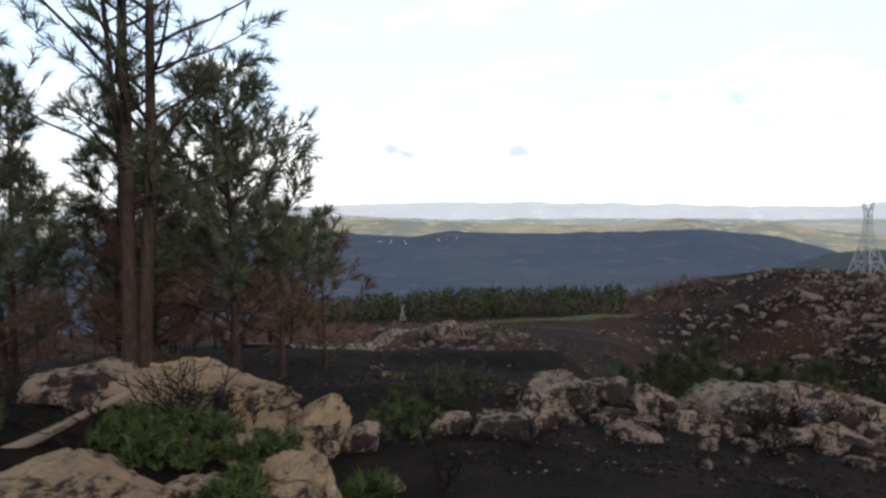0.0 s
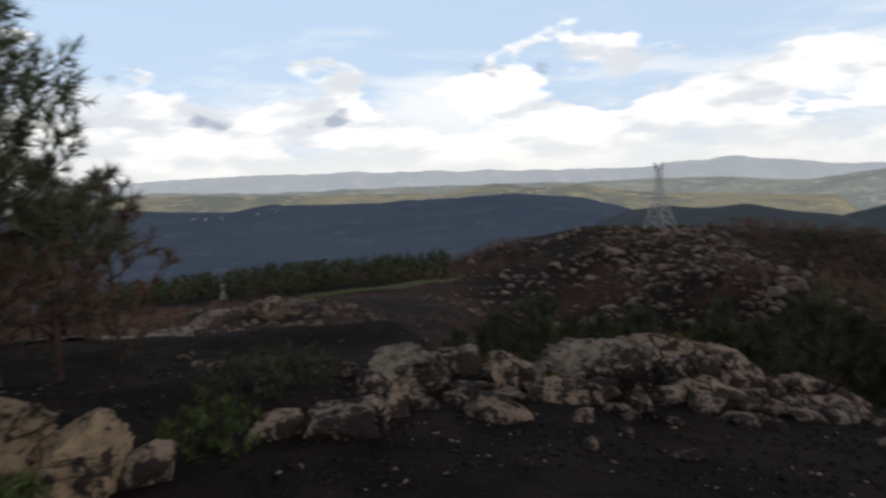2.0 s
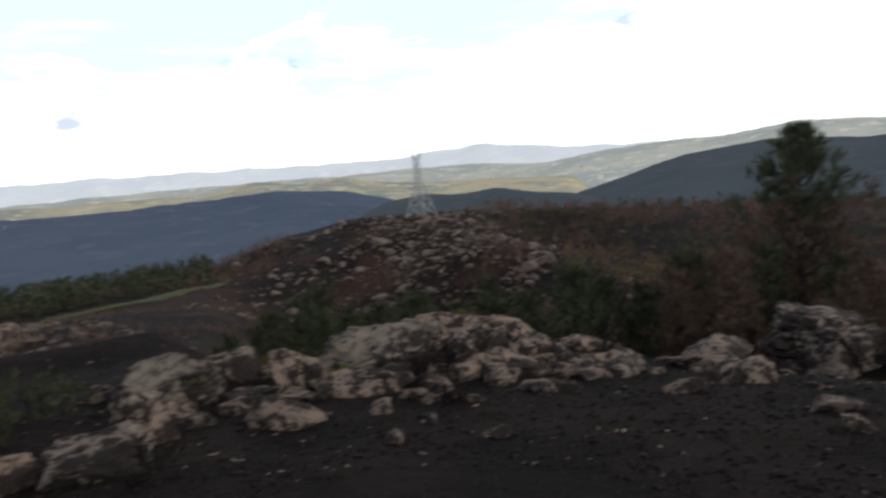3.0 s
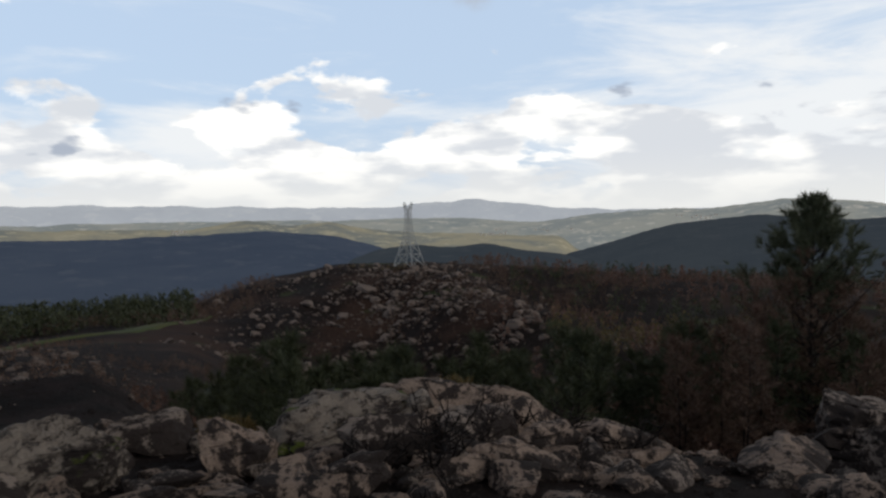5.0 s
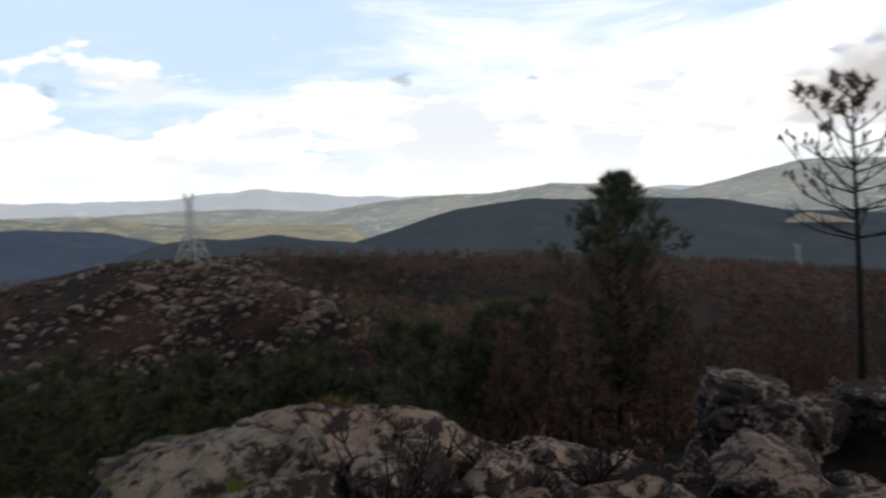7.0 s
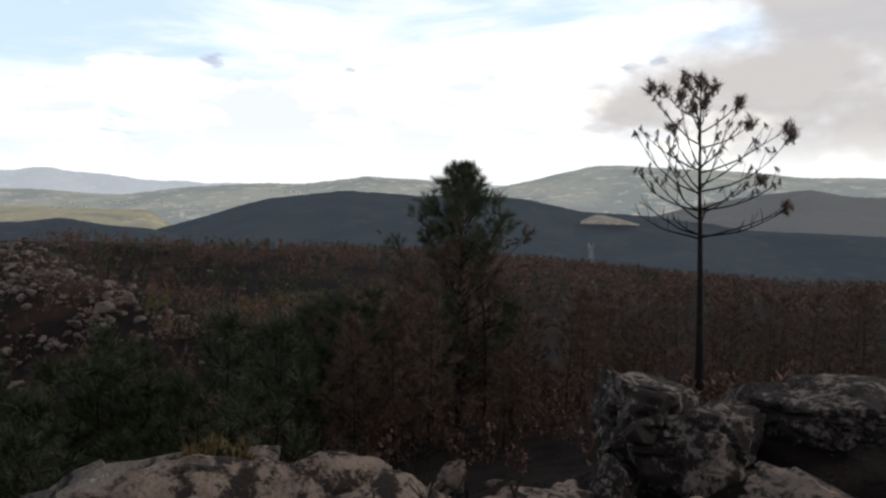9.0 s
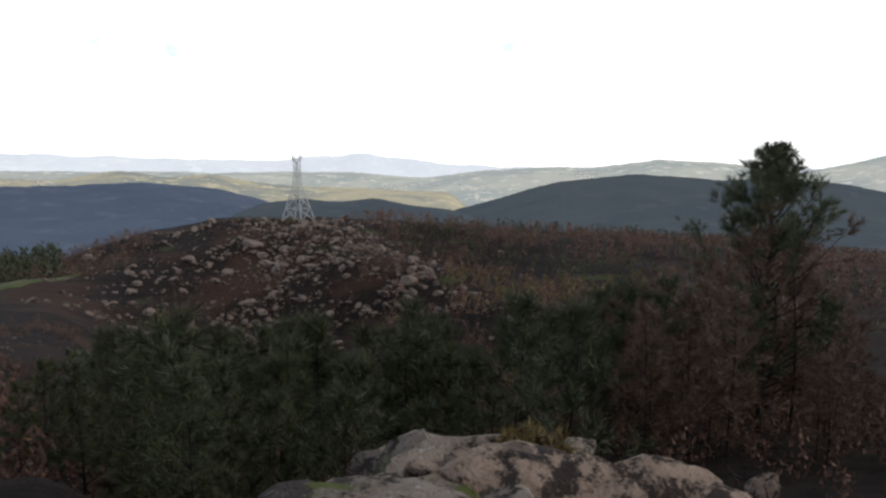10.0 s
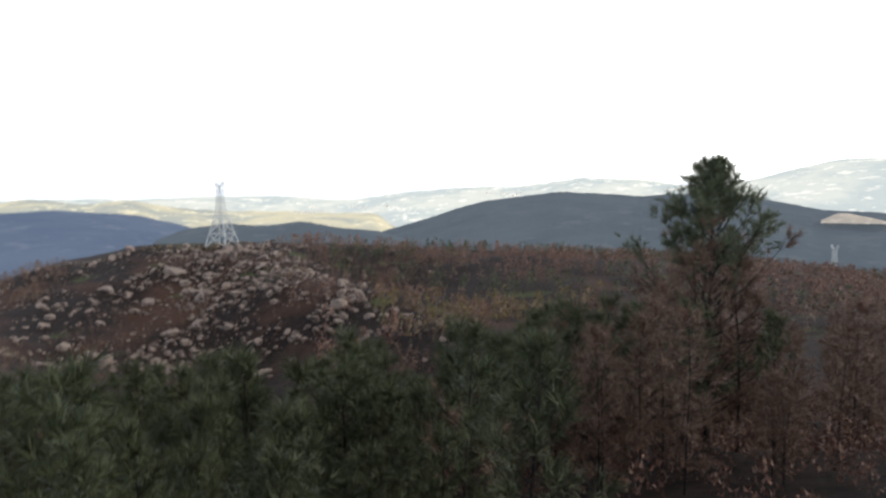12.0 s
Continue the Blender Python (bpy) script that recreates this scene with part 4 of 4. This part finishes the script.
def make_pylon(x, y, tall, label, turn, name="pylon"):
    root = thing(name, x, y, ground_at(x, y) - 0.3, label, "pylon", "power pylons", turn)
    s = tall / 26.0
    hip, neck = 10.0 * s, tall * 0.84
    levels = [(0, 4.6 * s), (hip, 2.1 * s), (tall * 0.55, 1.35 * s), (tall * 0.72, 1.0 * s), (neck, 1.0 * s)]
    corners = ((1, 1), (-1, 1), (-1, -1), (1, -1))
    for cx, cy in corners:
        g = Geo()
        for (z0, w0), (z1, w1) in zip(levels[:-1], levels[1:]):
            bar(g, (cx * w0, cy * w0, z0), (cx * w1, cy * w1, z1), (0.20 if z0 == 0 else 0.09) * s)
        part("leg", g.mesh("leg", STEEL), root)
    g = Geo()
    for i in range(4):
        (ax, ay), (bx, by) = corners[i], corners[(i + 1) % 4]
        for (z0, w0), (z1, w1) in zip(levels[:-1], levels[1:]):
            n = 2 if z0 == 0 else 3
            for q in range(n):
                t0, t1 = q / n, (q + 1) / n
                za, zb = z0 + (z1 - z0) * t0, z0 + (z1 - z0) * t1
                wa, wb = w0 + (w1 - w0) * t0, w0 + (w1 - w0) * t1
                r = (0.12 if z0 == 0 else 0.055) * s
                bar(g, (ax * wa, ay * wa, za), (bx * wb, by * wb, zb), r)
                bar(g, (bx * wa, by * wa, za), (ax * wb, ay * wb, zb), r)
                bar(g, (ax * wb, ay * wb, zb), (bx * wb, by * wb, zb), r)
    part("bracing", g.mesh("bracing", STEEL), root)
    for side in (-1, 1):
        g = Geo()
        for cy in (-0.7, 0.7):
            bar(g, (side * 0.9 * s, cy * s, neck), (side * 2.7 * s, cy * s * 0.5, tall), 0.18 * s)
        bar(g, (side * 0.2 * s, 0, neck), (side * 2.0 * s, 0, tall * 0.93), 0.10 * s)
        bar(g, (side * 2.0 * s, 0, tall * 0.95), (side * 3.4 * s, 0, tall * 0.96), 0.12 * s)
        part("horn", g.mesh("horn", STEEL), root)
    g = Geo()
    for cy in (-0.45, 0.45):
        bar(g, (-2.6 * s, cy * s, tall * 0.92), (2.6 * s, cy * s, tall * 0.92), 0.13 * s)
    part("crossarm", g.mesh("crossarm", STEEL), root)
    return root


make_pylon(150.8, 259.3, 26, "pale steel lattice power pylon on the rocky hilltop", 25)
make_pylon(1.5 + 640 * math.sin(radians(74.8)), 3 + 640 * math.cos(radians(74.8)), 30, "small distant lattice power pylon in the woods", 60)
make_pylon(-13, 232, 5.5, "small distant lattice mast on the slope", 10, "mast")


# ---------------------------------------------------------------- small plants and charred twigs
def burnt_shrub(x, y, tall, seed, z=None, stems=6):
    rng = random.Random(seed)
    root = thing("burnt_shrub", x, y, (ground_at(x, y) if z is None else z) - 0.04, "charred leafless shrub with black forking twigs", "shrub", "charred shrubs")
    for s in range(stems):
        g = Geo()
        a = rng.uniform(0, 6.28)
        pts = bend((rng.gauss(0, 0.05), rng.gauss(0, 0.05), 0), (math.cos(a) * 0.7, math.sin(a) * 0.7, 1), tall * rng.uniform(0.6, 1), 6, rng, 0.16, 0.05)
        g.tube(pts, [0.014 * (1 - 0.12 * q) for q in range(7)], 5)
        for q in (2, 3, 4, 5):
            for _ in range(2):
                d = Vector((rng.gauss(0, 1), rng.gauss(0, 1), 0.6))
                g.tube(bend(pts[q], d, tall * rng.uniform(0.15, 0.4), 3, rng, 0.2, 0.08), [0.007, 0.006, 0.004, 0.003], 4)
        part("stem", g.mesh("stem", CHAR), root)
    return root


for k, (x, y, h) in enumerate([(-2.5, 4.5, 0.85), (-2.0, 4.45, 0.75), (-3.9, 4.5, 0.8), (-4.4, 4.2, 0.9), (4.2, 7.3, 0.55), (4.75, 7.5, 0.7), (5.4, 7.9, 0.6), (3.4, 5.9, 0.4), (5.8, 8.6, 0.5), (-0.2, 3.6, 0.6),
                               (0.7, 5.2, 0.5), (6.3, 8.3, 0.6), (9.2, 7.8, 0.6), (-3.2, 4.0, 0.6), (4.0, 6.95, 0.8), (5.7, 7.5, 0.6), (6.1, 7.0, 0.6), (3.5, 7.2, 0.5), (-2.75, 4.55, 0.9), (-2.3, 4.4, 1.0)]):
    burnt_shrub(x, y, h, 500 + k)


def green_bush(x, y, wide, tall, seed, label, material=FRESH, n=120, z=None):
    rng = random.Random(seed)
    g, w = Geo(), Geo()
    root = thing("green_bush", x, y, (ground_at(x, y) if z is None else z) - 0.03, label, "bush", "low green bushes")
    for _ in range(n):
        a, r = rng.uniform(0, 6.28), wide / 2 * math.sqrt(rng.random())
        p = Vector((r * math.cos(a), r * math.sin(a), tall * rng.uniform(0.25, 1) * (1 - 0.5 * (2 * r / wide) ** 2)))
        if rng.random() < 0.25:
            w.tube([(p.x * 0.4, p.y * 0.4, 0), p], [0.006, 0.003], 3)
        tuft(g, p, (rng.gauss(0, 0.6), rng.gauss(0, 0.6), 1), 0.10, 14, rng, 0, 0.14)
    part("leaves", g.mesh("leaves", material), root)
    part("twig_tangle", w.mesh("twig_tangle", CHAR), root)


green_bush(-2.30, 3.95, 1.0, 0.42, 1, "low bright green bush below the ochre boulder", n=220)
green_bush(-2.75, 4.2, 0.8, 0.40, 2, "low green bush below the ochre boulder", n=160)
green_bush(-1.55, 3.9, 0.5, 0.38, 3, "small green bush between ochre boulders")
green_bush(-1.5, 2.75, 0.5, 0.4, 4, "grassy green bush between boulders", n=140)
green_bush(-0.6, 5.6, 0.8, 0.45, 5, "loose green bush on the burnt slope", n=70)
green_bush(-0.4, 7.6, 1.1, 0.55, 6, "loose green bush on the burnt slope", DARKGREEN, 90)
green_bush(0.2, 8.4, 1.0, 0.5, 7, "loose green bush on the burnt slope", DARKGREEN, 80)
green_bush(-0.7, 3.2, 0.4, 0.25, 8, "small green plant in burnt soil", n=60)
green_bush(5.2, 11.2, 0.7, 0.4, 9, "heathy bush behind the outcrop", OCHRE, 150)
green_bush(6.5, 9.9, 0.5, 0.35, 10, "green bush behind the outcrop", FRESH, 120)
green_bush(3.1, 9.6, 0.6, 0.25, 11, "low green cushion beside the outcrop", OCHRE, 90)
green_bush(9.4, 8.4, 0.6, 0.35, 12, "small green plant in burnt soil", FRESH, 80)
green_bush(11.8, 7.4, 1.1, 0.5, 13, "low green bush between granite boulders", DARKGREEN, 150)
green_bush(5.75, 9.35, 0.45, 0.24, 15, "heathy tuft rooted in a cleft of the outcrop", OCHRE, 90, -0.78)
green_bush(-4.3, 4.0, 1.0, 0.5, 14, "dark green bush under charred twigs", DARKGREEN, 160)


def debris():
    """Charcoal crumbs, chips of stone and ash over the burnt soil of the knoll."""
    rs = np.random.RandomState(9)
    n = 9000
    a, d = np.radians(rs.uniform(-45, 110, n)), rs.uniform(1.5, 15, n)
    x, y = 1.5 + d * np.sin(a), 3 + d * np.cos(a)
    z = height(x, y)
    dark, pale = Geo(), Geo()
    for i in range(n):
        light = i % 7 == 0
        s = rs.uniform(0.006, 0.024) * (1.0 if light else 1.3)
        m = pose(x[i], y[i], z[i] + s * 0.2, *rs.uniform(-30, 30, 2), rs.uniform(0, 360)) @ Matrix.Diagonal((s * rs.uniform(0.7, 2.2), s, s * 0.6, 1))
        (pale if light else dark).add([m @ Vector(p) for p in ((1, 0.2, -0.5), (-0.6, 0.9, -0.5), (-0.8, -0.7, -0.5), (0.5, -0.8, 0.3), (0.1, 0.4, 0.8), (-0.5, -0.1, 0.6))],
                                     [(0, 1, 4), (1, 2, 5), (1, 5, 4), (2, 3, 5), (3, 4, 5), (3, 0, 4), (0, 3, 2), (0, 2, 1)])
    tagged(new("charcoal_litter", dark.mesh("charcoal_litter", CHAR)), "black charcoal crumbs over the burnt soil", "litter", kind="stuff")
    tagged(new("stone_chips", pale.mesh("stone_chips", GRANITE)), "small granite chips over the burnt soil", "stones", kind="stuff")


debris()


def fallen_branch():
    rng = random.Random(77)
    root = thing("fallen_branch", -3.15, 4.05, ground_at(-3.15, 4.05), "grey weathered fallen branch leaning between boulders", "branch")
    g = Geo()
    g.tube(bend((-0.55, -0.35, 0.02), (0.75, 0.55, 0.22), 1.1, 6, rng, 0.05, 0.02), [0.05, 0.048, 0.045, 0.04, 0.036, 0.032, 0.026], 8)
    part("stem", g.mesh("stem", TRACK, True), root)


fallen_branch()
